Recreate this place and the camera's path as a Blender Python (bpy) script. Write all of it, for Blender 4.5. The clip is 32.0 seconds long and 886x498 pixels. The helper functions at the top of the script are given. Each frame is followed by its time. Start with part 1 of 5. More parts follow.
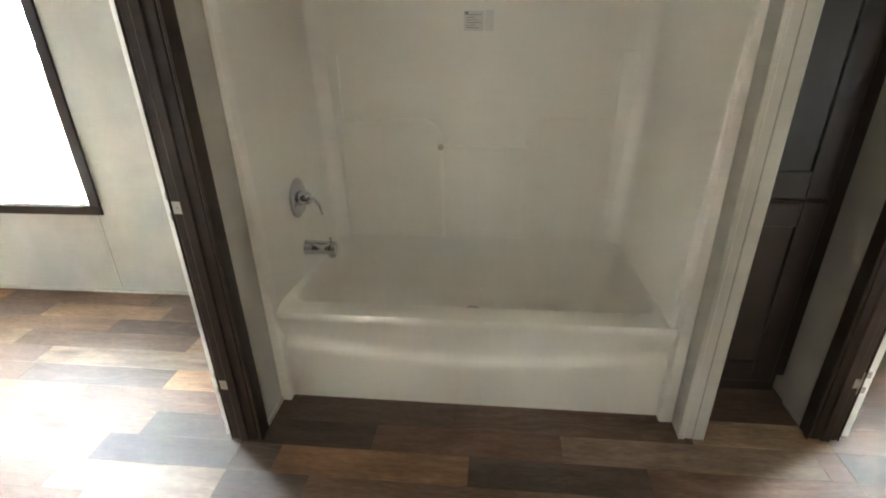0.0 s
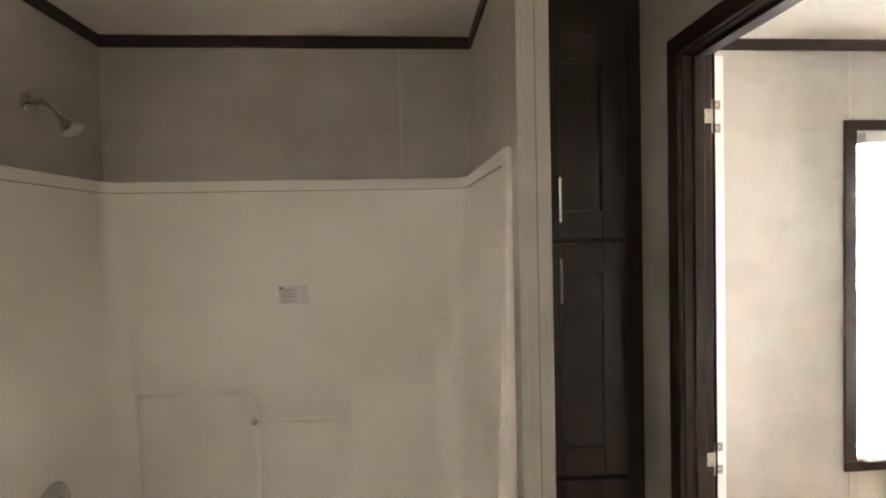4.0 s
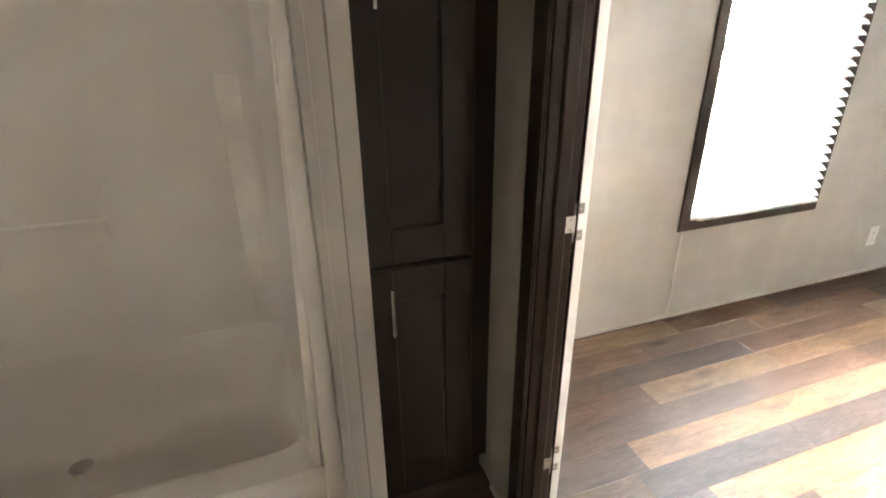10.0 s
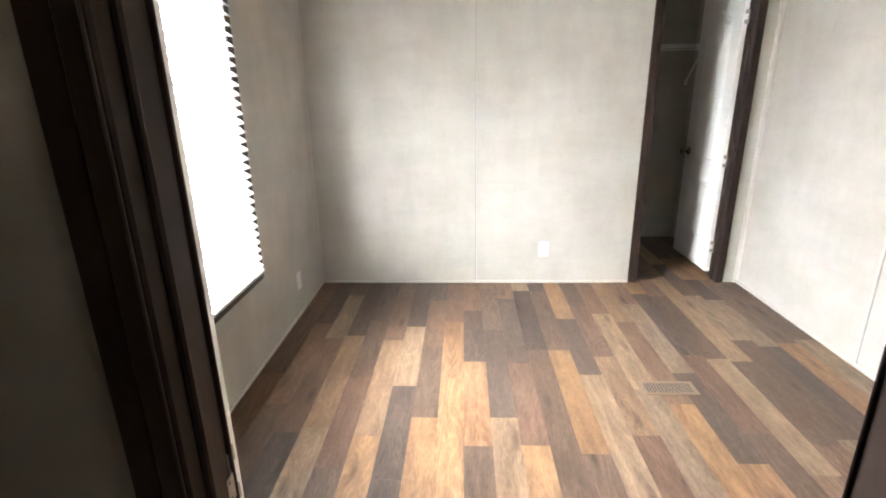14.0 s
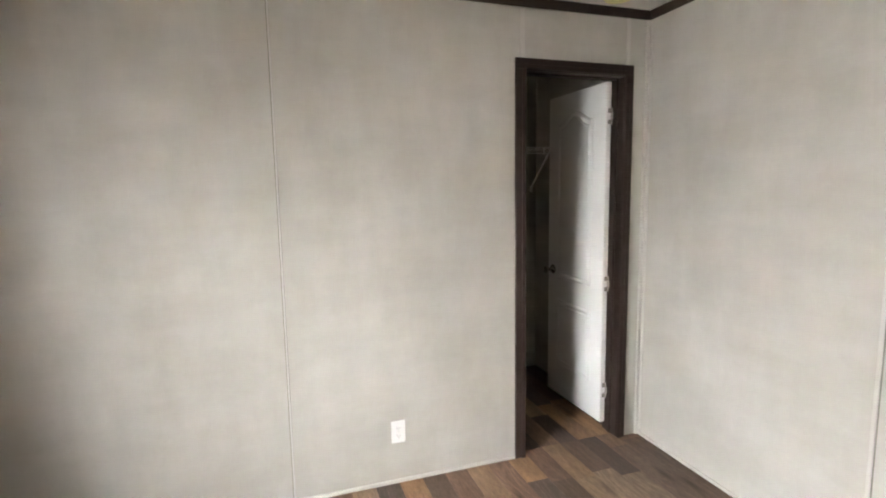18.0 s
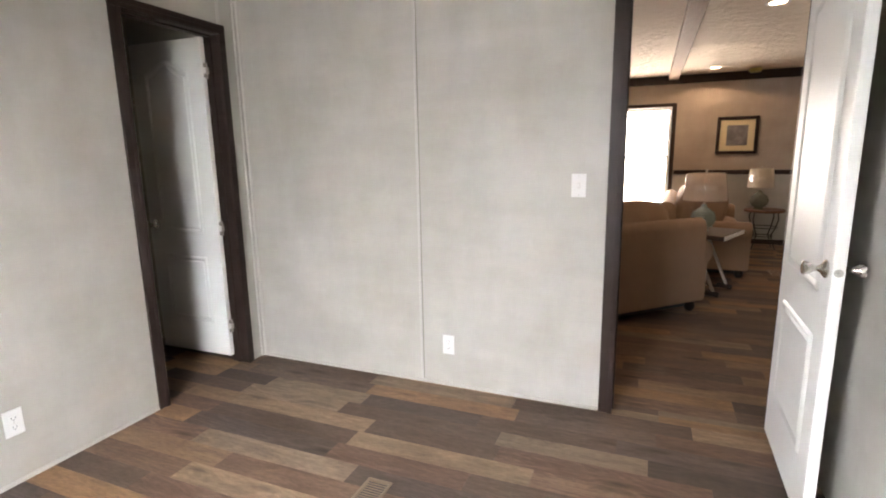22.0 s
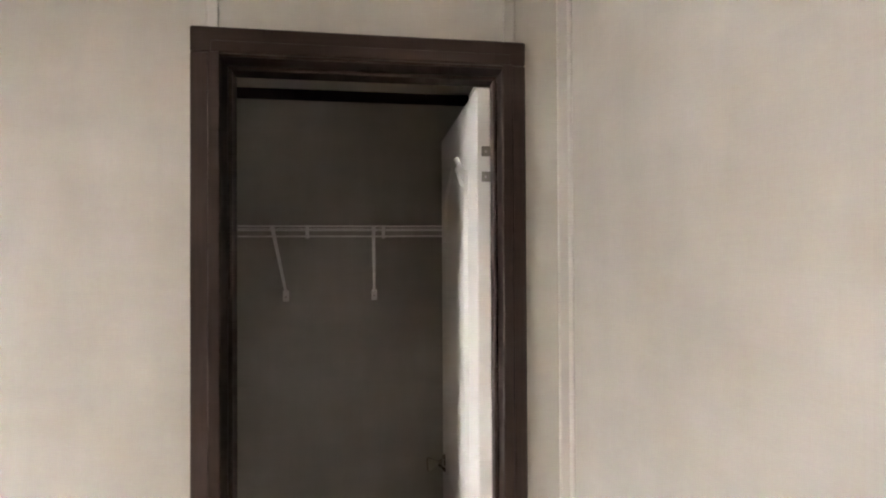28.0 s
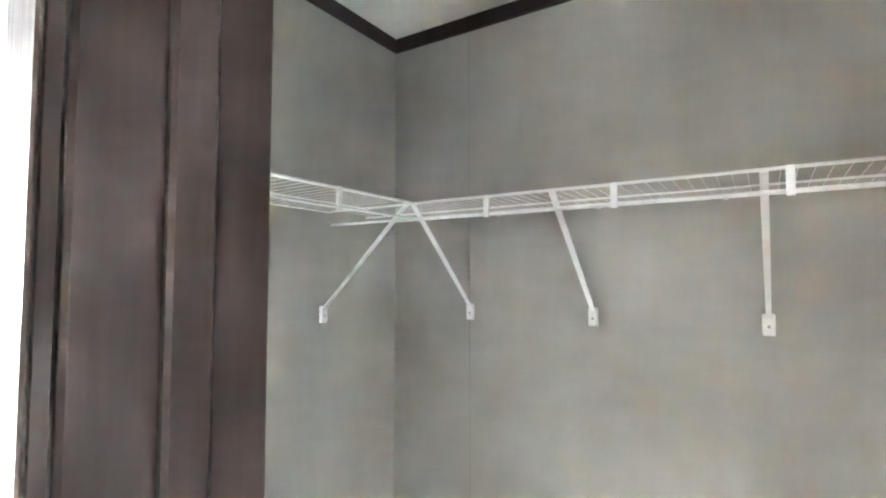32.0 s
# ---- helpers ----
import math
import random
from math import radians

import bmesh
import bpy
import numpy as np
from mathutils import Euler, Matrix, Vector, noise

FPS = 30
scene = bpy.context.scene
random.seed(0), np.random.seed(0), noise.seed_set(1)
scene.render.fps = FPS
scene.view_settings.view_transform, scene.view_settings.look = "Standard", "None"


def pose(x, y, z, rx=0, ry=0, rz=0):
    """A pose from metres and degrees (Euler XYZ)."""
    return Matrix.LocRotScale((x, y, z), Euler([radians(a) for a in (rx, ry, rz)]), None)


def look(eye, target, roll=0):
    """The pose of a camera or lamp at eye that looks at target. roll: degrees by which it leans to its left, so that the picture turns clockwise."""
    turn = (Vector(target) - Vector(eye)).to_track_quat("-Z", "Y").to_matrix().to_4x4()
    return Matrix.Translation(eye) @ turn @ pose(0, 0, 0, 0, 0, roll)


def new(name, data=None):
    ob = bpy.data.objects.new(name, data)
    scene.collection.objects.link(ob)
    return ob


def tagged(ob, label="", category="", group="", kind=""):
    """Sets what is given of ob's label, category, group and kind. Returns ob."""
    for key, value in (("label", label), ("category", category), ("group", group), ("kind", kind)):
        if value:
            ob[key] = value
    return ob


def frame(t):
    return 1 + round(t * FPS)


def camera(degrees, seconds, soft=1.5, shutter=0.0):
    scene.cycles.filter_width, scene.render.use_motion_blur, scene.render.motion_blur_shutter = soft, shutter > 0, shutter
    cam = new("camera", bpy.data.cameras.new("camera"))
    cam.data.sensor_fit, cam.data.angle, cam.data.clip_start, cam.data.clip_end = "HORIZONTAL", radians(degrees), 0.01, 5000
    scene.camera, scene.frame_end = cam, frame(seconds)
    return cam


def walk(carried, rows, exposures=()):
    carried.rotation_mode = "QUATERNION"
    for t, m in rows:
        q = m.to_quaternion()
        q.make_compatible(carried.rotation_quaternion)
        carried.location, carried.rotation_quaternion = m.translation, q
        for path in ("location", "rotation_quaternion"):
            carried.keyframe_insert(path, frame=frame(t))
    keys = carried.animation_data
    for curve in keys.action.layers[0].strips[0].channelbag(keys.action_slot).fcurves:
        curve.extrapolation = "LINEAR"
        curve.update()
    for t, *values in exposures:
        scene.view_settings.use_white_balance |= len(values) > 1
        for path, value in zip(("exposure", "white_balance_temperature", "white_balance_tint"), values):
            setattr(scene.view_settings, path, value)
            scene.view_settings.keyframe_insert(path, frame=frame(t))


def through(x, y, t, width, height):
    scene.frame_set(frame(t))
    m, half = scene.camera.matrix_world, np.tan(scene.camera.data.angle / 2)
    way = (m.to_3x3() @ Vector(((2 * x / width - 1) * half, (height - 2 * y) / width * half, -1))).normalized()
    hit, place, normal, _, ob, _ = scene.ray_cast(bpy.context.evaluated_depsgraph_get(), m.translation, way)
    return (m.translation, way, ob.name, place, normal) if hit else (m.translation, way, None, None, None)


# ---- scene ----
import itertools
cam = camera(83.1, 32.0, 2.0)
PATH = [
    (0, (0.14, 0.0, 1.395), (-0.061, 1.796, 0.538), -1.2),
    (0.5, (0.155, -0.018, 1.444), (-0.068, 1.833, 0.721), -1.7),
    (1, (0.161, -0.045, 1.508), (-0.067, 1.862, 0.947), -1.3),
    (1.5, (0.166, -0.064, 1.557), (-0.073, 1.885, 1.178), -1.3),
    (2, (0.166, -0.082, 1.601), (-0.064, 1.892, 1.377), -1.2),
    (2.5, (0.207, -0.091, 1.613), (0.016, 1.896, 1.49), -1.2),
    (3, (0.276, -0.085, 1.605), (0.181, 1.911, 1.529), -1.3),
    (3.5, (0.393, -0.024, 1.577), (0.418, 1.975, 1.518), -1.3),
    (4, (0.521, 0.126, 1.592), (0.67, 2.12, 1.537), -1.3),
    (4.5, (0.613, 0.259, 1.618), (0.879, 2.241, 1.564), -1.4),
    (6.5, (0.833, 0.471, 1.52), (1.199, 2.435, 1.429), -1.2),
    (7, (0.849, 0.489, 1.436), (1.209, 2.449, 1.26), -1.0),
    (7.5, (0.846, 0.499, 1.352), (1.204, 2.445, 1.059), -0.8),
    (8, (0.847, 0.509, 1.289), (1.197, 2.426, 0.842), -0.8),
    (8.5, (0.837, 0.514, 1.238), (1.179, 2.392, 0.641), -0.9),
    (9, (0.826, 0.518, 1.217), (1.182, 2.354, 0.508), -0.9),
    (9.5, (0.807, 0.513, 1.274), (1.232, 2.306, 0.497), -1.0),
    (10, (0.754, 0.572, 1.345), (1.361, 2.3, 0.541), -0.8),
    (10.5, (0.71, 0.675, 1.402), (1.582, 2.277, 0.582), -1.0),
    (11, (0.691, 0.799, 1.37), (1.879, 2.181, 0.547), -0.8),
    (11.5, (0.663, 0.963, 1.362), (2.146, 2.03, 0.55), -0.7),
    (12, (0.621, 1.105, 1.36), (2.299, 1.836, 0.554), -0.9),
    (12.5, (0.632, 1.131, 1.309), (2.412, 1.576, 0.513), -1.2),
    (13, (0.701, 1.132, 1.276), (2.532, 1.386, 0.512), -1.1),
    (13.5, (0.773, 1.121, 1.356), (2.64, 1.263, 0.653), -1.2),
    (14, (0.841, 1.132, 1.446), (2.744, 1.216, 0.836), -1.0),
    (14.5, (0.946, 1.135, 1.472), (2.885, 1.195, 0.984), -1.1),
    (16.5, (1.374, 1.009, 1.475), (3.36, 0.922, 1.251), -1.1),
    (17, (1.612, 1.041, 1.485), (3.586, 0.819, 1.254), -1.1),
    (17.5, (1.874, 1.016, 1.474), (3.822, 0.621, 1.247), -1.1),
    (18, (2.147, 1.056, 1.492), (4.029, 0.426, 1.247), -1.0),
    (18.5, (2.304, 1.241, 1.461), (4.072, 0.337, 1.224), -1.1),
    (19, (2.312, 1.402, 1.469), (3.935, 0.26, 1.222), -1.1),
    (19.5, (2.195, 1.51, 1.436), (3.675, 0.19, 1.177), -1.2),
    (20, (2.096, 1.589, 1.371), (3.433, 0.128, 1.094), -1.2),
    (20.5, (2.047, 1.609, 1.362), (3.22, 0.019, 1.049), -1.2),
    (21, (2.045, 1.611, 1.362), (3.055, -0.081, 1.025), -1.2),
    (21.5, (2.055, 1.62, 1.358), (2.92, -0.147, 1.0), -1.0),
    (22, (2.072, 1.627, 1.348), (2.819, -0.191, 0.978), -1.0),
    (22.5, (2.08, 1.595, 1.347), (2.761, -0.248, 0.97), -1.0),
    (23, (2.112, 1.521, 1.356), (2.781, -0.325, 0.975), -0.9),
    (23.5, (2.172, 1.35, 1.374), (2.887, -0.48, 0.996), -1.0),
    (24, (2.239, 1.103, 1.409), (3.064, -0.682, 1.043), -1.0),
    (24.5, (2.264, 0.825, 1.45), (3.256, -0.877, 1.105), -0.9),
    (25, (2.315, 0.535, 1.469), (3.54, -1.017, 1.171), -1.0),
    (25.5, (2.426, 0.276, 1.47), (3.883, -1.078, 1.255), -1.1),
    (27.5, (3.156, -0.41, 1.644), (5.098, -0.887, 1.608), -0.3),
    (28, (3.392, -0.507, 1.655), (5.374, -0.772, 1.674), -0.3),
    (28.5, (3.691, -0.544, 1.656), (5.69, -0.599, 1.701), -0.2),
    (29, (3.949, -0.518, 1.674), (5.942, -0.384, 1.76), -0.5),
    (29.5, (4.181, -0.53, 1.677), (6.14, -0.153, 1.814), -0.1),
    (30, (4.358, -0.497, 1.722), (6.264, 0.089, 1.87), -0.3),
    (30.5, (4.416, -0.48, 1.718), (6.242, 0.316, 1.896), -0.1),
    (31, (4.425, -0.482, 1.678), (6.179, 0.461, 1.862), 0.0),
    (31.5, (4.415, -0.487, 1.634), (6.122, 0.543, 1.79), -0.1),
    (32, (4.381, -0.497, 1.578), (6.057, 0.589, 1.685), 0.0),
]
EXPOSURES = [(0, 4.62, 6320, 6), (2, 4.68, 6420, 10), (4, 4.63, 6670, 13), (7, 4.45, 6720, 14), (9, 4.48, 6770, 14), (10.5, 4.26, 6670, 13), (11.7, 3.45, 6870, 18), (13, 3.47, 6920, 19), (14.5, 3.32, 6770, 13), (16.5, 2.83, 7080, 15), (18, 2.83, 7010, 15), (19, 2.76, 6810, 15), (20, 2.7, 6810, 16), (23, 2.65, 6980, 17), (25, 2.8, 7110, 17), (28, 3.13, 7430, 20), (29, 3.85, 7480, 20), (30, 5.5, 6480, 10), (31, 6.38, 6180, 8), (32, 6.3, 6030, 7)]
walk(cam, [(t, look(eye, target, roll)) for t, eye, target, roll in PATH], EXPOSURES)

# ---- world, sun, window light, exposure ----
world = bpy.data.worlds.new("sky")
scene.world = world
world.use_nodes = True
sky = world.node_tree.nodes.new("ShaderNodeTexSky")
sky.sky_type, sky.sun_disc = "NISHITA", False
sky.sun_elevation, sky.sun_rotation = radians(60), radians(0)
back = world.node_tree.nodes["Background"]
back.inputs["Strength"].default_value = 0.1
world.node_tree.links.new(sky.outputs[0], back.inputs[0])
sun = new("sun", bpy.data.lights.new("sun", "SUN"))
sun.data.energy, sun.data.angle, sun.data.color = 5, radians(0.5), (1, 0.9, 0.76)
sun.matrix_basis = look((-3, 19, 33), (0, 0, 0))


def window_light(name, place, target, width, height, watts, spread=180, colour=(0.86, 0.94, 1)):
    """Sky light that stands just outside a window's opening."""
    lamp = new(name, bpy.data.lights.new(name, "AREA"))
    lamp.data.shape, lamp.data.size, lamp.data.size_y = "RECTANGLE", width, height
    lamp.data.energy, lamp.data.color, lamp.data.spread = watts, colour, radians(spread)
    lamp.matrix_basis = look(place, target)
    return lamp


WIN_R = (2.551, 3.325)   # opening of the bedroom window along x
WIN_L = (-2.722, -1.947)  # opening of the other bedroom's window
WIN_Z = (0.516, 2.02)
window_light("skylight_bedroom", (2.1, 2.85, 2.7), (2.1, 1.85, 2.35), 6.0, 3.4, 860, 180, (0.82, 0.92, 1))
window_light("skylight_second_bedroom", (-2.4, 2.85, 2.7), (-2.4, 1.85, 2.35), 6.0, 3.4, 800, 180, (0.82, 0.92, 1))
window_light("skylight_living", (2.2, -7.06, 1.36), (2.2, -6.2, 1.2), 1.3, 1.75, 38, 180, (1, 0.93, 0.84))

# ---- materials ----


def shader(name):
    m = bpy.data.materials.new(name)
    m.use_nodes = True
    n, l = m.node_tree.nodes, m.node_tree.links
    return m, n, l, n["Principled BSDF"]


def mix_colours(n, l, fac, a, b, kind="MIX"):
    mx = n.new("ShaderNodeMix")
    mx.data_type, mx.blend_type = "RGBA", kind
    for socket, value in ((mx.inputs[0], fac), (mx.inputs[6], a), (mx.inputs[7], b)):
        if isinstance(value, (int, float)):
            socket.default_value = value
        elif isinstance(value, tuple):
            socket.default_value = (*value, 1)
        else:
            l.new(value, socket)
    return mx.outputs[2]


def noise_node(n, l, scale, detail=3, stretch=(1, 1, 1), source="Object", rough=0.55):
    tc, mp, nz = n.new("ShaderNodeTexCoord"), n.new("ShaderNodeMapping"), n.new("ShaderNodeTexNoise")
    mp.inputs["Scale"].default_value = stretch
    nz.inputs["Scale"].default_value, nz.inputs["Detail"].default_value, nz.inputs["Roughness"].default_value = scale, detail, rough
    l.new(tc.outputs[source], mp.inputs[0])
    l.new(mp.outputs[0], nz.inputs["Vector"])
    return nz


def ramp(n, l, value, stops, kind="LINEAR"):
    r = n.new("ShaderNodeValToRGB")
    r.color_ramp.interpolation = kind
    while len(r.color_ramp.elements) < len(stops):
        r.color_ramp.elements.new(0.5)
    for e, (p, c) in zip(r.color_ramp.elements, stops):
        e.position, e.color = p, ((*c, 1) if isinstance(c, tuple) else (c, c, c, 1))
    l.new(value, r.inputs[0])
    return r.outputs[0]


def bump(n, l, b, height, strength, distance=0.01):
    bp = n.new("ShaderNodeBump")
    bp.inputs["Strength"].default_value, bp.inputs["Distance"].default_value = strength, distance
    l.new(height, bp.inputs["Height"])
    if b.inputs["Normal"].is_linked:
        l.new(b.inputs["Normal"].links[0].from_socket, bp.inputs["Normal"])
    l.new(bp.outputs[0], b.inputs["Normal"])


def plain(name, colour, rough=0.5, metal=0.0, vary=0.1, big=3.0, fine=60.0, relief=0.03, stretch=(1, 1, 1)):
    """A surface with slow stains, fine grain and a little relief."""
    m, n, l, b = shader(name)
    slow, grain = noise_node(n, l, big, 3), noise_node(n, l, fine, 4, stretch)
    dark = tuple(c * (1 - vary) for c in colour)
    light = tuple(min(1, c * (1 + vary)) for c in colour)
    c1 = mix_colours(n, l, slow.outputs[0], dark, light)
    c2 = mix_colours(n, l, ramp(n, l, grain.outputs[0], [(0.3, 1 - vary), (0.7, 1.0)]), (0.85, 0.85, 0.85), (1, 1, 1))
    l.new(mix_colours(n, l, 0.6, c1, c2, "MULTIPLY"), b.inputs["Base Color"])
    l.new(ramp(n, l, grain.outputs[0], [(0.3, max(0.02, rough - 0.06)), (0.7, min(1, rough + 0.06))]), b.inputs["Roughness"])
    b.inputs["Metallic"].default_value = metal
    if relief:
        bump(n, l, b, grain.outputs[0], relief, 0.004)
    return m


def vinyl_wall(name, colour):
    """Linen-patterned vinyl board: woven threads, patchy bands both ways, cloudy stains."""
    m, n, l, b = shader(name)
    cloud = noise_node(n, l, 1.7, 4)
    level, upright = noise_node(n, l, 3.2, 3, (0.8, 0.8, 2.4)), noise_node(n, l, 3.2, 3, (2.4, 2.4, 0.8))
    warp = noise_node(n, l, 40, 3, (12, 12, 0.7))
    weft = noise_node(n, l, 40, 3, (0.7, 0.7, 12))
    c = mix_colours(n, l, ramp(n, l, cloud.outputs[0], [(0.3, 0.0), (0.7, 1.0)]), tuple(k * v for k, v in zip(colour, (0.905, 0.9, 0.875))), tuple(k * 1.05 for k in colour))
    for nz, deep, lo, hi in ((level, 0.95, 0.36, 0.64), (upright, 0.95, 0.36, 0.64)):
        c = mix_colours(n, l, 1.0, c, mix_colours(n, l, ramp(n, l, nz.outputs[0], [(lo, 0.0), (hi, 1.0)]), (deep, deep - 0.005, deep - 0.015), (1.02, 1.02, 1.02)), "MULTIPLY")
    for nz, k in ((warp, 0.3), (weft, 0.42)):
        c = mix_colours(n, l, k, c, mix_colours(n, l, nz.outputs[0], (0.9, 0.9, 0.9), (1.07, 1.07, 1.07)), "MULTIPLY")
    l.new(c, b.inputs["Base Color"])
    b.inputs["Roughness"].default_value = 0.55
    bump(n, l, b, warp.outputs[0], 0.06, 0.002)
    bump(n, l, b, weft.outputs[0], 0.06, 0.002)
    return m


def dark_wood(name, colour, rough=0.4, along=(14, 14, 0.8), depth=1.0, spec=0.22, relief=0.06):
    """Espresso-stained wood with fine pores along its length."""
    m, n, l, b = shader(name)
    grain, slow = noise_node(n, l, 14, 6, along), noise_node(n, l, 3, 2)
    c1 = mix_colours(n, l, ramp(n, l, grain.outputs[0], [(0.35, 0.0), (0.65, 1.0)]), tuple(c * (1 - 0.3 * depth) for c in colour), tuple(c * (1 + 0.35 * depth) for c in colour))
    l.new(mix_colours(n, l, slow.outputs[0], c1, tuple(c * 1.1 for c in colour)), b.inputs["Base Color"])
    b.inputs["Roughness"].default_value = rough
    b.inputs["Specular IOR Level"].default_value = spec
    if relief:
        l.new(ramp(n, l, grain.outputs[0], [(0.3, rough - 0.05), (0.7, rough + 0.12)]), b.inputs["Roughness"])
        bump(n, l, b, grain.outputs[0], relief, 0.002)
    return m


WOODS = {"gold": ((0.25, 0.15, 0.083), (0.225, 0.132, 0.076), (0.215, 0.14, 0.09)), "tan": ((0.25, 0.175, 0.118), (0.2, 0.145, 0.105)), "brown": ((0.135, 0.084, 0.06), (0.155, 0.098, 0.067)),
         "umber": ((0.108, 0.075, 0.056), (0.122, 0.084, 0.063)), "grey": ((0.082, 0.06, 0.049), (0.074, 0.055, 0.046), (0.094, 0.07, 0.057))}


def plank_floor(name, tones, joined=False):
    """Wood-look planks: the tone varies from board to board, with soft oak grain, cathedrals and knots."""
    m, n, l, b = shader(name)
    info = n.new("ShaderNodeNewGeometry" if joined else "ShaderNodeObjectInfo")
    rnd = info.outputs["Random Per Island" if joined else "Random"]
    tone = ramp(n, l, rnd, [(i / len(tones), c) for i, c in enumerate(tones)], "CONSTANT")

    def calc(op, a, c=0.0, d=0.0):
        q = n.new("ShaderNodeMath")
        q.operation = op
        for k, v in enumerate((a, c, d)):
            if isinstance(v, (int, float)):
                q.inputs[k].default_value = v
            else:
                l.new(v, q.inputs[k])
        return q.outputs[0]

    geo, add, shift = n.new("ShaderNodeNewGeometry"), n.new("ShaderNodeVectorMath"), n.new("ShaderNodeCombineXYZ")
    far = calc("MULTIPLY", rnd, 37.0)
    l.new(far, shift.inputs[0])
    l.new(far, shift.inputs[2])
    l.new(geo.outputs["Position"], add.inputs[0])
    l.new(shift.outputs[0], add.inputs[1])
    pick = calc("FRACT", calc("MULTIPLY", rnd, 91.7))

    def tex(kind, stretch, source=None):
        mp, nz = n.new("ShaderNodeMapping"), n.new(kind)
        mp.inputs["Scale"].default_value = stretch
        l.new(source or add.outputs[0], mp.inputs[0])
        l.new(mp.outputs[0], nz.inputs["Vector"])
        return nz

    def streak(scale, stretch, detail, source=None):
        nz = tex("ShaderNodeTexNoise", stretch, source)
        nz.inputs["Scale"].default_value, nz.inputs["Detail"].default_value, nz.inputs["Distortion"].default_value = scale, detail, 0.3
        return nz.outputs[0]

    knots = tex("ShaderNodeTexVoronoi", (2.1, 8.5, 0.2))
    knots.inputs["Scale"].default_value, knots.inputs["Randomness"].default_value = 1.0, 1.0
    near = ramp(n, l, knots.outputs["Distance"], [(0.05, 1.0), (0.42, 0.0)], "EASE")
    bent, pull = n.new("ShaderNodeVectorMath"), n.new("ShaderNodeCombineXYZ")
    l.new(calc("MULTIPLY", near, 0.022), pull.inputs[1])
    l.new(add.outputs[0], bent.inputs[0])
    l.new(pull.outputs[0], bent.inputs[1])
    way = bent.outputs[0]
    fine, grain = streak(9, (3.5, 15, 1), 5, way), streak(3, (1.5, 9, 1), 5, way)
    patch, drift = streak(2.6, (1.2, 4, 1), 3, way), streak(1.5, (1, 1.5, 1), 2)
    loops = calc("MULTIPLY_ADD", calc("SINE", calc("MULTIPLY", streak(1.0, (1.3, 7.5, 1), 1.5, way), 85.0)), 0.5, 0.5)
    c = mix_colours(n, l, ramp(n, l, drift, [(0.3, 0.0), (0.7, 1.0)]), mix_colours(n, l, 1.0, tone, (0.86, 0.83, 0.8), "MULTIPLY"), mix_colours(n, l, 1.0, tone, (1.1, 1.1, 1.1), "MULTIPLY"))
    c = mix_colours(n, l, ramp(n, l, patch, [(0.3, 0.28), (0.55, 0.0)]), c, (0.06, 0.042, 0.033))
    c = mix_colours(n, l, 1.0, c, mix_colours(n, l, ramp(n, l, grain, [(0.35, 0.0), (0.65, 1.0)]), (0.8, 0.78, 0.76), (1.14, 1.14, 1.13)), "MULTIPLY")
    c = mix_colours(n, l, 1.0, c, mix_colours(n, l, ramp(n, l, fine, [(0.35, 0.0), (0.6, 1.0)]), (0.83, 0.82, 0.81), (1.08, 1.08, 1.08)), "MULTIPLY")
    some = ramp(n, l, pick, [(0.0, 0.6), (0.12, 0.35), (0.5, 0.2)], "CONSTANT")
    lines = calc("MULTIPLY", ramp(n, l, loops, [(0.45, 0.0), (0.95, 1.0)]), some)
    c = mix_colours(n, l, calc("MULTIPLY", lines, 0.6), c, mix_colours(n, l, 1.0, c, (1.7, 1.66, 1.6), "MULTIPLY"))
    c = mix_colours(n, l, ramp(n, l, knots.outputs["Distance"], [(0.035, 0.85), (0.12, 0.4), (0.22, 0.0)]), c, (0.04, 0.026, 0.019))
    l.new(c, b.inputs["Base Color"])
    l.new(ramp(n, l, grain, [(0.3, 0.48), (0.7, 0.62)]), b.inputs["Roughness"])
    b.inputs["Specular IOR Level"].default_value = 0.2
    bump(n, l, b, fine, 0.08, 0.001)
    return m


def stipple(name, colour, coarse=16, deep=0.5):
    """Sprayed ceiling: coarse knocked-down patches and fine grit."""
    m, n, l, b = shader(name)
    a, c = noise_node(n, l, 55, 3), noise_node(n, l, coarse, 4)
    col = mix_colours(n, l, noise_node(n, l, 1.2, 2).outputs[0], tuple(v * 0.96 for v in colour), colour)
    l.new(col, b.inputs["Base Color"])
    b.inputs["Roughness"].default_value = 0.9
    bump(n, l, b, ramp(n, l, c.outputs[0], [(0.38, 0.0), (0.6, 1.0)]) if deep > 0.6 else c.outputs[0], deep, 0.012)
    bump(n, l, b, a.outputs[0], 0.35, 0.005)
    return m


def gloss(name, colour, rough, wave=0.02):
    """Smooth moulded plastic or enamel: one gloss all over, faint waviness and clouding."""
    m, n, l, b = shader(name)
    slow = noise_node(n, l, 1.6, 3)
    l.new(mix_colours(n, l, slow.outputs[0], tuple(c * 0.965 for c in colour), colour), b.inputs["Base Color"])
    b.inputs["Roughness"].default_value = rough
    bump(n, l, b, noise_node(n, l, 5, 2).outputs[0], wave, 0.02)
    bump(n, l, b, noise_node(n, l, 260, 2).outputs[0], 0.03, 0.0006)
    return m


def glassy(name, colour=(1, 1, 1), rough=0.0):
    m, n, l, b = shader(name)
    b.inputs["Base Color"].default_value = (*colour, 1)
    b.inputs["Transmission Weight"].default_value, b.inputs["Roughness"].default_value, b.inputs["IOR"].default_value = 1.0, rough, 1.45
    return m


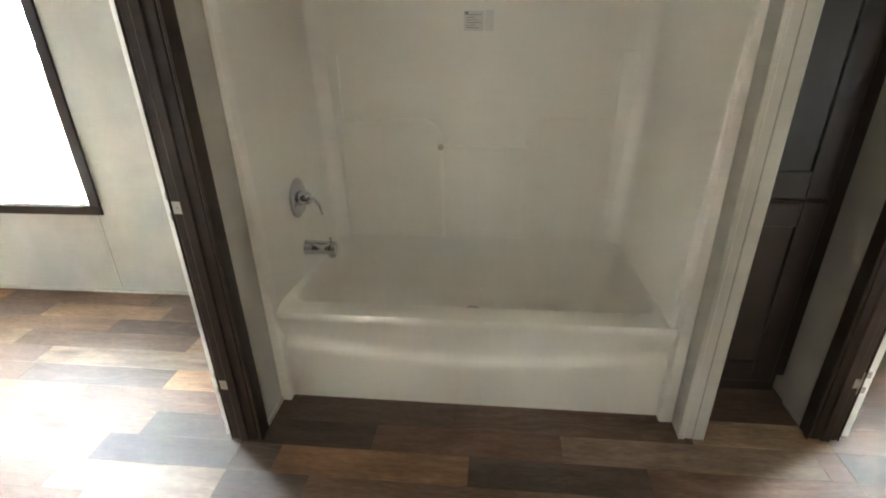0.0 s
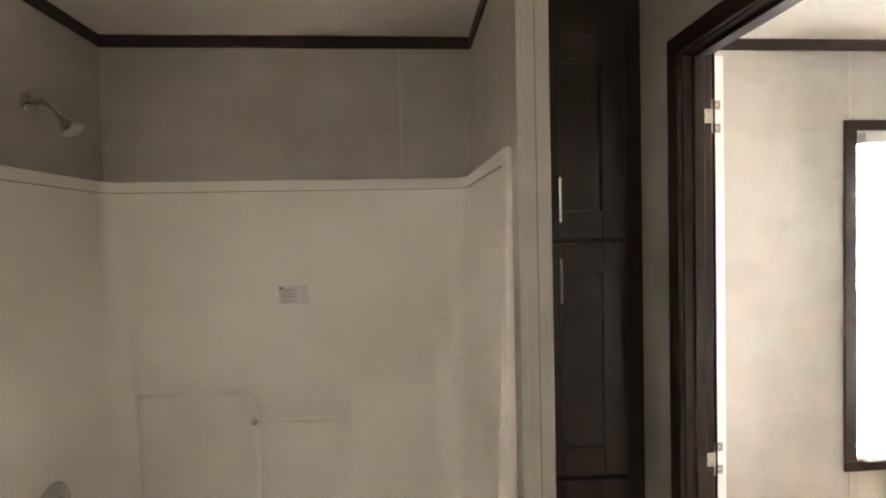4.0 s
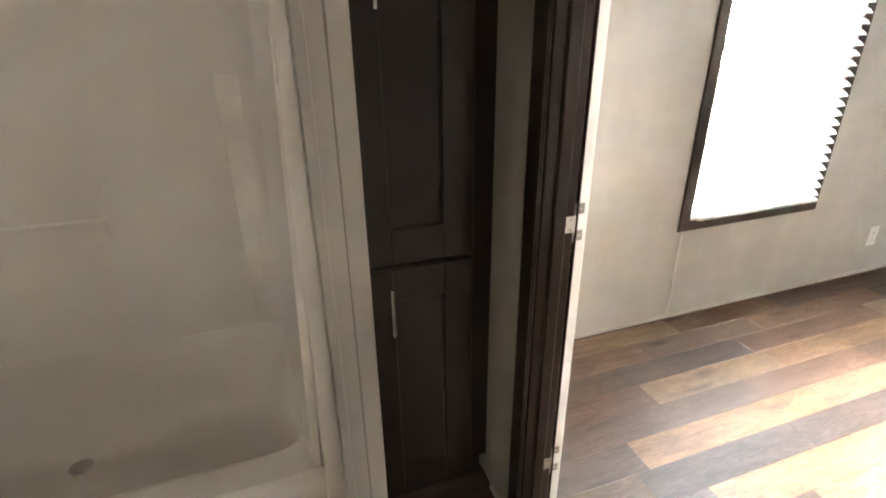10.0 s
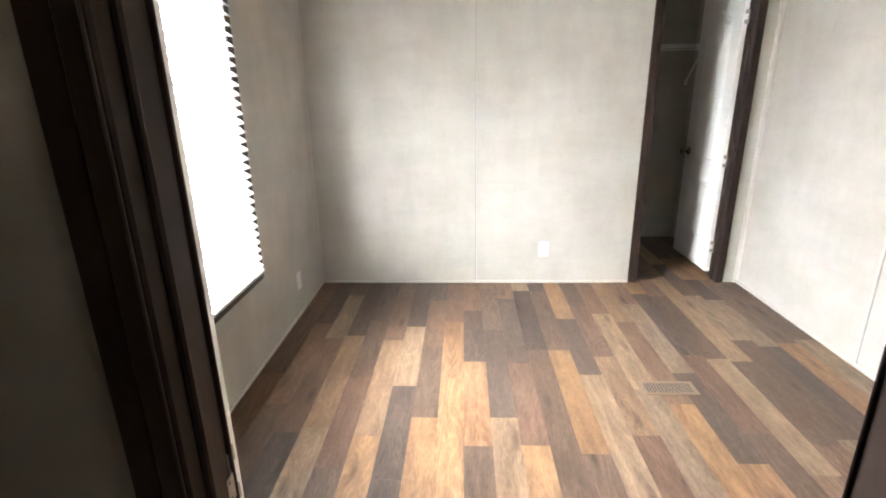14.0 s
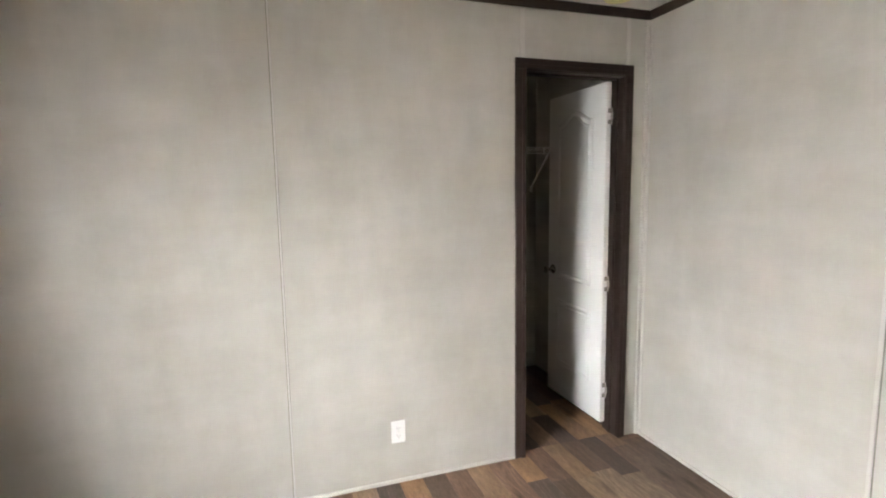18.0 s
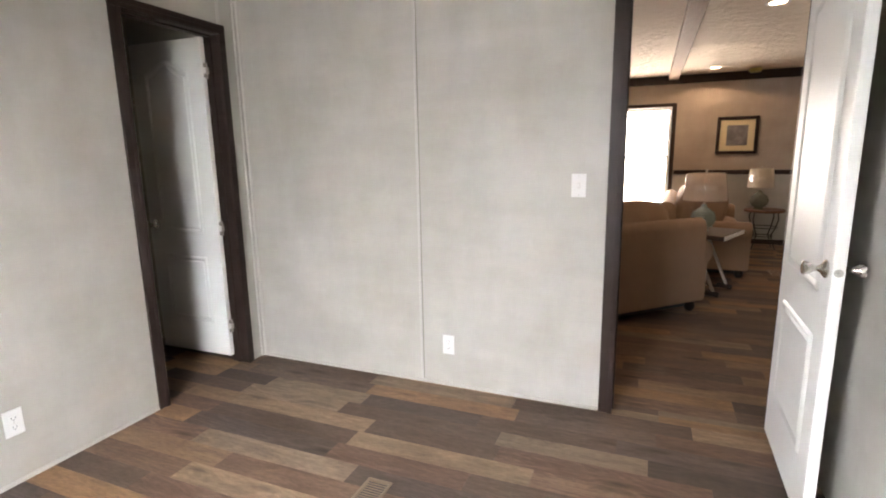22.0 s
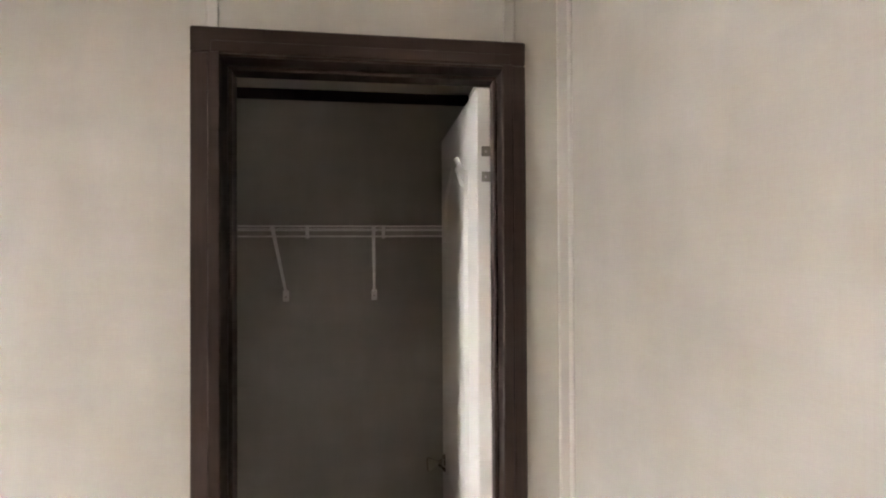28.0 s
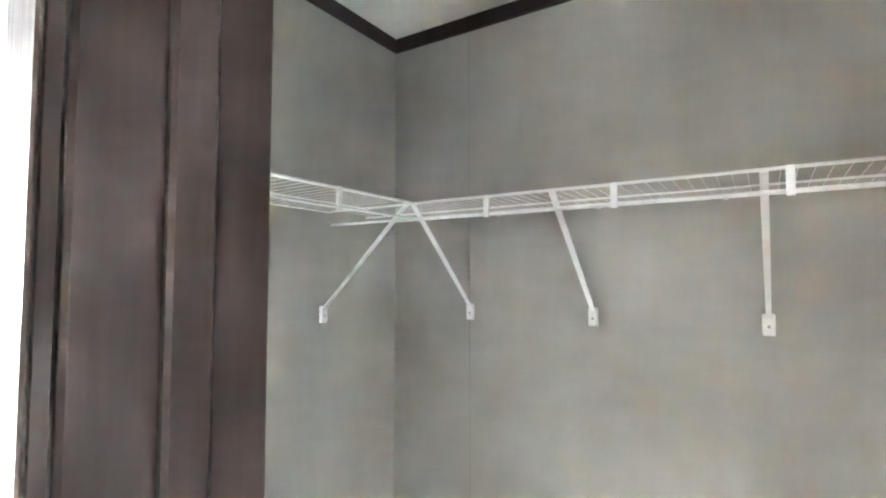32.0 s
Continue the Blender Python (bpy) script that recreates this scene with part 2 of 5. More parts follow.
def glow(name, colour, strength):
    m, n, l, b = shader(name)
    b.inputs["Base Color"].default_value = (*colour, 1)
    b.inputs["Emission Color"].default_value, b.inputs["Emission Strength"].default_value = (*colour, 1), strength
    return m


def leafy(name, colour, through):
    """Thin stuff that lets light pass: slats, shades, leaves."""
    m, n, l, b = shader(name)
    grain = noise_node(n, l, 30, 3)
    c = mix_colours(n, l, grain.outputs[0], tuple(v * 0.94 for v in colour), colour)
    l.new(c, b.inputs["Base Color"])
    b.inputs["Roughness"].default_value = 0.45
    tr, mx = n.new("ShaderNodeBsdfTranslucent"), n.new("ShaderNodeMixShader")
    l.new(c, tr.inputs[0])
    mx.inputs[0].default_value = through
    l.new(b.outputs[0], mx.inputs[1])
    l.new(tr.outputs[0], mx.inputs[2])
    l.new(mx.outputs[0], n["Material Output"].inputs[0])
    return m


def clear_film(name):
    m, n, l, b = shader(name)
    tr, gl, mx = n.new("ShaderNodeBsdfTransparent"), n.new("ShaderNodeBsdfGlossy"), n.new("ShaderNodeMixShader")
    gl.inputs["Roughness"].default_value, mx.inputs[0].default_value = 0.06, 0.22
    l.new(tr.outputs[0], mx.inputs[1])
    l.new(gl.outputs[0], mx.inputs[2])
    l.new(mx.outputs[0], n["Material Output"].inputs[0])
    n.remove(b)
    return m


VINYL = vinyl_wall("linen_vinyl", (0.44, 0.42, 0.382))
VINYL_WARM = vinyl_wall("taupe_vinyl", (0.42, 0.35, 0.29))
SEAM = plain("panel_seam", (0.2, 0.185, 0.16), 0.7, vary=0.05)
BATTEN = plain("vinyl_batten", (0.46, 0.441, 0.4), 0.45, vary=0.05)
TRIM = dark_wood("espresso_trim", (0.029, 0.0175, 0.0135))
TRIM_H = dark_wood("espresso_trim_level", (0.029, 0.0175, 0.0135), 0.4, (0.8, 0.8, 14))
CABINET = dark_wood("espresso_cabinet", (0.0165, 0.0094, 0.0075), 0.3, (7, 7, 0.4), 0.16, 0.45, 0)
PLANKS = {k: plank_floor(k + "_plank", v) for k, v in WOODS.items()}
PLANKS_FAR = plank_floor("mixed_planks", [c for v in WOODS.values() for c in v], True)
SUBFLOOR = plain("joint_filler", (0.05, 0.035, 0.028), 0.8)
CEILING = stipple("stippled_ceiling", (0.8, 0.77, 0.71))
# Living room ceiling: the tan of warm light is put into its colour.
CEILING_WARM = stipple("stippled_ceiling_lamp_tint", (0.7, 0.6, 0.48), 11, 0.9)
PAINT = gloss("white_door_paint", (0.78, 0.77, 0.74), 0.46, 0.003)
TUB = gloss("white_acrylic", (0.8, 0.775, 0.72), 0.32, 0.006)
CHROME = plain("chrome", (0.62, 0.63, 0.65), 0.1, 1.0, vary=0.05, relief=0)
NICKEL = plain("brushed_nickel", (0.5, 0.475, 0.43), 0.38, 1.0, vary=0.03, fine=30, relief=0)
HINGE = plain("satin_hinge_metal", (0.3, 0.28, 0.245), 0.45, 1.0, vary=0.04, fine=30, relief=0)
BRASS = plain("worn_brass", (0.3, 0.19, 0.08), 0.4, 1.0, vary=0.1, relief=0)
SATIN = plain("satin_knob_metal", (0.56, 0.53, 0.48), 0.24, 1.0, vary=0.04, fine=30, relief=0)
PLASTIC = plain("white_plastic", (0.69, 0.68, 0.66), 0.38, vary=0.03, relief=0.01)
WIRE = plain("white_coated_wire", (0.87, 0.87, 0.85), 0.35, vary=0.04, relief=0)
DARKHOLE = plain("dark_slot", (0.02, 0.02, 0.02), 0.7)
SLAT = leafy("blind_slat", (0.52, 0.52, 0.51), 0.0)
GLASS = glassy("window_glass")
VENT = plain("tan_vent_metal", (0.2, 0.14, 0.095), 0.45, 0.2, vary=0.12)
CLEARTAG = plain("translucent_sticker", (0.7, 0.68, 0.645), 0.25, vary=0.03)
LABEL = plain("paper_label", (0.62, 0.6, 0.58), 0.6, vary=0.05)
INK = plain("grey_print", (0.22, 0.21, 0.23), 0.7)
YELLOW = glassy("yellow_dust_cover", (0.9, 0.82, 0.25), 0.35)
FABRIC = plain("tan_chenille", (0.27, 0.175, 0.112), 0.9, vary=0.16, big=5, fine=180, relief=0.35)
PILLOW = plain("rust_cushion", (0.4, 0.2, 0.14), 0.9, vary=0.2, big=12, fine=160, relief=0.35)
BLACKWOOD = dark_wood("black_wood", (0.02, 0.016, 0.014))
TABLETOP = dark_wood("weathered_top", (0.085, 0.06, 0.05), 0.4, (0.8, 14, 14))
RUSTIC = dark_wood("rustic_round_top", (0.13, 0.062, 0.033), 0.5, (1, 14, 1))
SILVER = plain("pale_metal", (0.5, 0.48, 0.45), 0.4, 0.3)
SHADE = leafy("linen_shade", (0.9, 0.82, 0.68), 0.6)
TAUPE = leafy("taupe_shade", (0.78, 0.64, 0.5), 0.45)
WRAP = clear_film("clear_wrap")
CERAMIC = plain("pale_teal_glaze", (0.36, 0.45, 0.42), 0.12, vary=0.35, big=9, fine=24, relief=0.05)
CERAMIC2 = plain("grey_green_glaze", (0.17, 0.165, 0.115), 0.12, vary=0.35, big=9, fine=24, relief=0.05)
BEAM = dark_wood("rough_beam", (0.3, 0.215, 0.15), 0.7, (14, 0.8, 14))
MATBOARD = plain("cream_mat", (0.7, 0.58, 0.36), 0.8, vary=0.04)
LEAF = leafy("leaf", (0.07, 0.12, 0.04), 0.3)
GROUND = plain("dry_grass", (0.3, 0.26, 0.17), 0.95, vary=0.3, fine=8, relief=0.3)
# Glow for the unseen wall light added in the bath.
GLOBE = glow("added_light_globe", (1.0, 0.9, 0.76), 1.25)
BULB = glow("lamp_lens", (1.0, 0.8, 0.55), 5.5)

# ---- mesh helpers ----


def world_of(ob):
    m = ob.matrix_parent_inverse @ ob.matrix_basis if ob.parent else ob.matrix_basis
    return world_of(ob.parent) @ m if ob.parent else m


def part(name, bm, material, parent=None, label="", smooth=None):
    me = bpy.data.meshes.new(name)
    bm.normal_update()
    if smooth:
        for f in bm.faces:
            f.smooth = True
        for e in bm.edges:
            if len(e.link_faces) == 2 and e.calc_face_angle(0) > radians(smooth):
                e.smooth = False
    bm.to_mesh(me)
    bm.free()
    me.materials.append(material)
    ob = new(name, me)
    if parent:
        ob.parent = parent
        ob.matrix_parent_inverse = world_of(parent).inverted()
    if label:
        ob["label"] = label
    return ob


def thing(name, place, label, category, group="", kind="", turn=0):
    ob = new(name)
    ob.empty_display_size = 0.1
    ob.matrix_basis = pose(*place, 0, 0, turn)
    return tagged(ob, label, category, group, kind)


def box(bm, x0, x1, y0, y1, z0, z1, soft=0.0, seg=1):
    v = [bm.verts.new((x, y, z)) for x in (x0, x1) for y in (y0, y1) for z in (z0, z1)]
    fs = [bm.faces.new([v[i] for i in q]) for q in ((0, 1, 3, 2), (4, 6, 7, 5), (0, 4, 5, 1), (2, 3, 7, 6), (0, 2, 6, 4), (1, 5, 7, 3))]
    if soft:
        es = {e for f in fs for e in f.edges}
        bmesh.ops.bevel(bm, geom=list(es), offset=soft, segments=seg, affect="EDGES", profile=0.5)
    return bm


def boxes(*args, soft=0.0, seg=1):
    bm = bmesh.new()
    for a in args:
        box(bm, *a, soft=soft, seg=seg)
    return bm


def sweep(bm, pts, r, seg=8, closed=False, flat=1.0):
    """A round bar along a line of points."""
    pts = [Vector(p) for p in pts]
    rings, up = [], None
    for i, p in enumerate(pts):
        a = pts[i - 1] if i or closed else p
        b = pts[(i + 1) % len(pts)] if i + 1 < len(pts) or closed else p
        d = (b - a).normalized()
        if up is None:
            up = Vector((0, 0, 1)) if abs(d.z) < 0.9 else Vector((1, 0, 0))
        side = d.cross(up).normalized()
        up = side.cross(d).normalized()
        rings.append([bm.verts.new(p + r * (math.cos(t) * side + flat * math.sin(t) * up)) for t in (2 * math.pi * k / seg for k in range(seg))])
    pairs = list(zip(rings, rings[1:])) + ([(rings[-1], rings[0])] if closed else [])
    for a, b in pairs:
        for k in range(seg):
            bm.faces.new((a[k], a[(k + 1) % seg], b[(k + 1) % seg], b[k]))
    if not closed:
        bm.faces.new(rings[0][::-1])
        bm.faces.new(rings[-1])
    return bm


def lathe(bm, profile, seg=24, m=Matrix()):
    """Turned body: (radius, height) pairs about z, then moved by m."""
    rings = []
    for r, z in profile:
        if r < 1e-6:
            rings.append([bm.verts.new(m @ Vector((0, 0, z)))])
        else:
            rings.append([bm.verts.new(m @ Vector((r * math.cos(t), r * math.sin(t), z))) for t in (2 * math.pi * k / seg for k in range(seg))])
    for a, b in zip(rings, rings[1:]):
        for k in range(seg):
            j = (k + 1) % seg
            if len(a) == 1 and len(b) > 1:
                bm.faces.new((a[0], b[j], b[k]))
            elif len(b) == 1 and len(a) > 1:
                bm.faces.new((a[k], a[j], b[0]))
            elif len(a) > 1:
                bm.faces.new((a[k], a[j], b[j], b[k]))
    for ring, flip in ((rings[0], True), (rings[-1], False)):
        if len(ring) > 1:
            bm.faces.new(ring[::-1] if flip else ring)
    bmesh.ops.recalc_face_normals(bm, faces=bm.faces[:])
    return bm


def prism(bm, outline, y0, y1):
    """An outline in x and z, drawn from y0 to y1."""
    a = [bm.verts.new((x, y0, z)) for x, z in outline]
    b = [bm.verts.new((x, y1, z)) for x, z in outline]
    bm.faces.new(a)
    bm.faces.new(b[::-1])
    for i in range(len(a)):
        j = (i + 1) % len(a)
        bm.faces.new((a[i], b[i], b[j], a[j]))
    bmesh.ops.recalc_face_normals(bm, faces=bm.faces[:])
    return bm


def moved(bm, m):
    bmesh.ops.transform(bm, matrix=m, verts=bm.verts[:])
    return bm

# ---- walls, floors, ceilings ----
CEIL = 2.425
X0, X1 = 1.278, 1.363      # partition between bath and bedroom
L0, L1 = -0.785, -0.69    # partition between bath and second bedroom
FAR, NEAR, OUT = 4.495, -0.947, 2.247
CLO_BACK, CLO_LEFT, CLO_RIGHT = 5.745, 0.586, -1.06
CLO_CEIL, BACK, CLO_FRONT = 2.41, 2.25, 4.628


def wall(name, axis, a0, a1, u0, u1, z0, z1, holes=(), material=None, label=""):
    """A wall of real thickness a0..a1 across axis, from u0 to u1 along the other, with holes (u0, u1, z0, z1) through it."""
    us = sorted({u0, u1, *(h[0] for h in holes), *(h[1] for h in holes)})
    zs = sorted({z0, z1, *(h[2] for h in holes), *(h[3] for h in holes)})
    bm, seen = bmesh.new(), {}

    def v(a, u, z):
        k = (a, u, z)
        if k not in seen:
            seen[k] = bm.verts.new((a, u, z) if axis == "x" else (u, a, z))
        return seen[k]

    def solid(i, j):
        if not (0 <= i < len(us) - 1 and 0 <= j < len(zs) - 1):
            return False
        cu, cz = (us[i] + us[i + 1]) / 2, (zs[j] + zs[j + 1]) / 2
        return not any(h[0] < cu < h[1] and h[2] < cz < h[3] for h in holes)

    for i in range(len(us) - 1):
        for j in range(len(zs) - 1):
            if not solid(i, j):
                continue
            p, q, r, s = us[i], us[i + 1], zs[j], zs[j + 1]
            for a in (a0, a1):
                bm.faces.new((v(a, p, r), v(a, q, r), v(a, q, s), v(a, p, s)))
            for (di, dj), (c, d) in (((-1, 0), ((p, r), (p, s))), ((1, 0), ((q, r), (q, s))), ((0, -1), ((p, r), (q, r))), ((0, 1), ((p, s), (q, s)))):
                if not solid(i + di, j + dj):
                    bm.faces.new((v(a0, *c), v(a1, *c), v(a1, *d), v(a0, *d)))
    bmesh.ops.recalc_face_normals(bm, faces=bm.faces[:])
    ob = part(name, bm, material or VINYL)
    return tagged(ob, label or "greige linen-patterned vinyl wall panels", "wall", kind="structure")


BDOOR = (0.636, 1.452, 0, 2.08)        # bath door to the bedroom, along y
BDOOR2 = (0.47, 1.28, 0, 2.08)       # bath door to the second bedroom
CDOOR = (-0.806, -0.168, 0, 2.089)     # closet door, along y
LDOOR = (1.46, 2.205, 0, 2.08)       # living room door, along x
OUTER = OUT + 0.1
wall_out = wall("wall_outside_bedroom", "y", OUT, OUTER, X1, 5.9, 0, CEIL, [(*WIN_R, *WIN_Z)])
wall_out2 = wall("wall_outside_second_bedroom", "y", OUT, OUTER, -4.2, L0, 0, CEIL, [(*WIN_L, *WIN_Z)])
wall_bath_back = wall("wall_bath_back", "y", BACK, 2.47, L0, X1, 0, CEIL)
wall_far = wall("wall_closet_side", "x", FAR, CLO_FRONT, NEAR - 0.05, OUT + 0.05, 0, CEIL, [CDOOR])
wall_near = wall("wall_bedroom_living", "y", NEAR - 0.1, NEAR, -4.2, 5.9, 0, CEIL, [LDOOR])
wall("wall_bath_bedroom", "x", X0, X1, NEAR, BACK, 0, CEIL, [BDOOR])
wall("wall_bath_second_bedroom", "x", L0, L1, NEAR, BACK, 0, CEIL, [BDOOR2])
wall("wall_second_bedroom_end", "x", -4.2, -4.1, NEAR, OUT, 0, CEIL)
wall_stub = wall("wall_tub_stub", "x", 0.816, 0.898, 1.405, BACK, 0, CEIL, label="greige vinyl stub wall between tub and linen cabinet")
wall_clo_back = wall("wall_closet_back", "x", CLO_BACK, CLO_BACK + 0.1, CLO_RIGHT - 0.1, CLO_LEFT + 0.1, 0, CLO_CEIL)
wall("wall_closet_end", "y", CLO_LEFT, CLO_LEFT + 0.1, CLO_FRONT - 0.05, CLO_BACK + 0.05, 0, CLO_CEIL)
LIV_FAR, LIV_W, LIV_E = -6.715, -3.2, 5.9
LWIN = (1.8, 2.56, 0.53, 1.99)
wall("wall_living_window_upper", "y", LIV_FAR - 0.16, LIV_FAR, LIV_W, LIV_E, 1.0, CEIL, [(LWIN[0], LWIN[1], 1.0, LWIN[3])], VINYL_WARM, "taupe vinyl wall above a dark chair rail")
wall("wall_living_window_lower", "y", LIV_FAR - 0.16, LIV_FAR, LIV_W, LIV_E, 0, 1.0, [(LWIN[0], LWIN[1], LWIN[2], 1.0)], VINYL, "light vinyl wainscot below a dark chair rail")
wall("wall_living_east", "x", LIV_E, LIV_E + 0.1, LIV_FAR - 0.16, NEAR - 0.1, 0, CEIL, (), VINYL_WARM)
wall("wall_living_west", "x", LIV_W - 0.1, LIV_W, LIV_FAR - 0.16, NEAR - 0.1, 0, CEIL, (), VINYL_WARM)
wall("wall_living_return_upper", "x", 0.14, 0.24, LIV_FAR, -6.12, 1.0, CEIL, (), VINYL_WARM, "short taupe return wall with a dark end post")
wall("wall_living_return_lower", "x", 0.14, 0.24, LIV_FAR, -6.12, 0, 1.0, (), VINYL, "light wainscot of the short return wall")


def slab(name, x0, x1, y0, y1, z0, z1, material, label, category):
    return tagged(part(name, boxes((x0, x1, y0, y1, z0, z1)), material), label, category, kind="structure")


slab("ceiling_bath", L1, X0, NEAR, BACK, CEIL, CEIL + 0.1, CEILING, "cream stippled ceiling", "ceiling")
slab("ceiling_bedroom", X1, FAR, NEAR, OUT, CEIL, CEIL + 0.1, CEILING, "cream stippled ceiling", "ceiling")
slab("ceiling_second_bedroom", -4.1, L0, NEAR, OUT, CEIL, CEIL + 0.1, CEILING, "cream stippled ceiling", "ceiling")
slab("ceiling_closet", CLO_FRONT, CLO_BACK + 0.09, CLO_RIGHT - 0.09, CLO_LEFT + 0.09, CLO_CEIL, 2.53, CEILING, "cream stippled closet ceiling", "ceiling")
slab("ceiling_living", LIV_W, LIV_E, LIV_FAR, NEAR - 0.1, CEIL, CEIL + 0.1, CEILING_WARM, "cream stippled ceiling, tinted tan for warm light, with a beam", "ceiling")
# Unseen roof slab, added to keep sun and sky light out.
slab("roof_light_block", -4.4, 6.2, -7.2, 2.5, 2.56, 2.7, SUBFLOOR, "unseen roof slab over the ceilings, added to block sun and sky", "roof")
slab("wall_closet_right", CLO_FRONT, CLO_BACK + 0.05, CLO_RIGHT - 0.1, CLO_RIGHT, 0, CLO_CEIL, VINYL, "greige vinyl closet end wall", "wall")
ground = tagged(part("ground", boxes((-400, 400, -400, 400, -0.9, -0.7)), GROUND), "dry grass around the house", "ground", kind="structure")

# dark crown strips along the ceilings


def crown(name, axis, at, side, u0, u1, top=CEIL, deep=0.05, thick=0.014):
    """A dark strip under the ceiling on the face at, standing out to side."""
    a, b = sorted((at, at + side * thick))
    z0, z1 = top - deep, top
    bm = boxes((a, b, u0, u1, z0, z1) if axis == "x" else (u0, u1, a, b, z0, z1), soft=0.004)
    return tagged(part(name, bm, TRIM_H), "dark espresso crown strip under the ceiling", "trim", kind="structure")


T = 0.014
crown("trim_crown_bath_back", "y", BACK, -1, L1, 0.819)
crown("trim_crown_bath_left", "x", L1, 1, NEAR, BACK - T)
crown("trim_crown_bath_stub", "x", 0.819, -1, 1.405, BACK - T)
crown("trim_crown_bath_right", "x", X0, -1, NEAR, 1.63)
crown("trim_crown_far", "x", FAR, -1, NEAR, OUT)
crown("trim_crown_near", "y", NEAR, 1, X1, FAR - T)
crown("trim_crown_out", "y", OUT, -1, X1, FAR - T)
crown("trim_crown_partition", "x", X1, 1, NEAR + T, OUT - T)
crown("trim_crown_second_out", "y", OUT, -1, -4.1, L0)
crown("trim_crown_second_partition", "x", L0, -1, NEAR, OUT - T)
crown("trim_crown_closet_back", "x", CLO_BACK, -1, CLO_RIGHT, CLO_LEFT, CLO_CEIL)
crown("trim_crown_closet_end", "y", CLO_LEFT, -1, CLO_FRONT, CLO_BACK - T, CLO_CEIL)
crown("trim_crown_closet_right", "y", CLO_RIGHT, 1, CLO_FRONT, CLO_BACK - T, CLO_CEIL)
crown("trim_crown_living", "y", LIV_FAR, 1, 0.24, LIV_E, CEIL, 0.12, 0.02)
crown("trim_crown_return", "x", 0.24, 1, LIV_FAR + 0.02, -6.12, CEIL, 0.12, 0.02)
tagged(part("trim_chair_rail", boxes((0.24, 1.735, LIV_FAR, LIV_FAR + 0.022, 1.0, 1.065), soft=0.006), TRIM_H), "dark chair rail across the wall", "trim", kind="structure")
tagged(part("trim_chair_rail_west", boxes((LIV_W, 0.14, LIV_FAR, LIV_FAR + 0.022, 1.0, 1.065), soft=0.006), TRIM_H), "dark chair rail across the wall", "trim", kind="structure")
tagged(part("trim_chair_rail_east", boxes((2.625, LIV_E, LIV_FAR, LIV_FAR + 0.022, 1.0, 1.065), soft=0.006), TRIM_H), "dark chair rail across the wall", "trim", kind="structure")
tagged(part("trim_chair_rail_return", boxes((0.24, 0.262, LIV_FAR + 0.022, -6.14, 1.0, 1.065), soft=0.006), TRIM_H), "dark chair rail across the wall", "trim", kind="structure")
tagged(part("trim_end_post", boxes((0.12, 0.27, -6.14, -6.09, 0, CEIL), soft=0.006), TRIM), "dark post trim on the wall end", "trim", kind="structure")
tagged(part("baseboard_living", boxes((0.24, LIV_E, LIV_FAR, LIV_FAR + 0.014, 0, 0.07), soft=0.004), TRIM_H), "dark baseboard", "baseboard", kind="structure")
tagged(part("baseboard_return", boxes((0.24, 0.254, LIV_FAR + 0.014, -6.14, 0, 0.07), soft=0.004), TRIM_H), "dark baseboard", "baseboard", kind="structure")

# slim light shoe strips along the vinyl walls
shoe = (("far_left", (FAR - 0.012, FAR, -0.126, OUT - 0.012, 0, 0.02)), ("out", (X1, FAR, OUT - 0.012, OUT, 0, 0.02)), ("near", (2.26, FAR, NEAR, NEAR + 0.012, 0, 0.02)),
        ("second_out", (-4.1, L0, OUT - 0.012, OUT, 0, 0.02)), ("closet_back", (CLO_BACK - 0.012, CLO_BACK, CLO_RIGHT, CLO_LEFT, 0, 0.02)),
        ("bath_left", (L1, L1 + 0.012, 1.335, 1.505, 0, 0.02)), ("bath_right", (X0 - 0.012, X0, 1.496, 1.62, 0, 0.02)))
for name, b in shoe:
    tagged(part("baseboard_" + name, boxes(b, soft=0.004), BATTEN), "slim light shoe strip at the foot of the wall", "baseboard", kind="structure")


def battens(parent, axis, at, side, runs, wide=0.024, thick=0.006):
    """Cover strips on the joints between wall panels: runs of (u, z0, z1)."""
    for u, z0, z1 in runs:
        a, b = sorted((at, at + side * thick))
        u0, u1 = u - wide / 2, u + wide / 2
        part("batten", boxes((a, b, u0, u1, z0, z1) if axis == "x" else (u0, u1, a, b, z0, z1), soft=0.002), BATTEN, parent)


TOP = CEIL - 0.05
battens(wall_far, "x", FAR, -1, [(1.038, 0.02, TOP)], 0.009)
part("seam", boxes((FAR - 0.0012, FAR, 1.0425, 1.0462, 0.02, TOP)), SEAM, wall_far)
battens(wall_far, "x", FAR, -1, [(-0.168, 2.131, TOP), (-0.807, 2.131, TOP)])
battens(wall_far, "x", FAR, -1, [(NEAR + 0.014, 0.0, TOP)], 0.026, 0.012)
battens(wall_near, "y", NEAR, 1, [(3.275, 0.02, TOP)], 0.016)
part("seam", boxes((3.2625, 3.267, NEAR, NEAR + 0.0012, 0.02, TOP)), SEAM, wall_near)
battens(wall_near, "y", NEAR, 1, [(FAR - 0.02, 0.02, TOP)], 0.02)
battens(wall_out, "y", OUT, -1, [(2.525, 2.07, TOP), (2.53, 0.02, 0.468)], 0.012)
battens(wall_out, "y", OUT, -1, [(FAR - 0.008, 0.02, TOP)], 0.014, 0.008)
battens(wall_out2, "y", OUT, -1, [(-1.93, 2.07, TOP), (-1.93, 0.02, 0.468)], 0.012)
battens(wall_bath_back, "y", BACK, -1, [(0.515, 1.83, TOP)], 0.01, 0.0015)
part("seam", boxes((CLO_BACK - 0.0006, CLO_BACK, 0.2875, 0.2884, 0.02, 2.35)), SEAM, wall_clo_back)
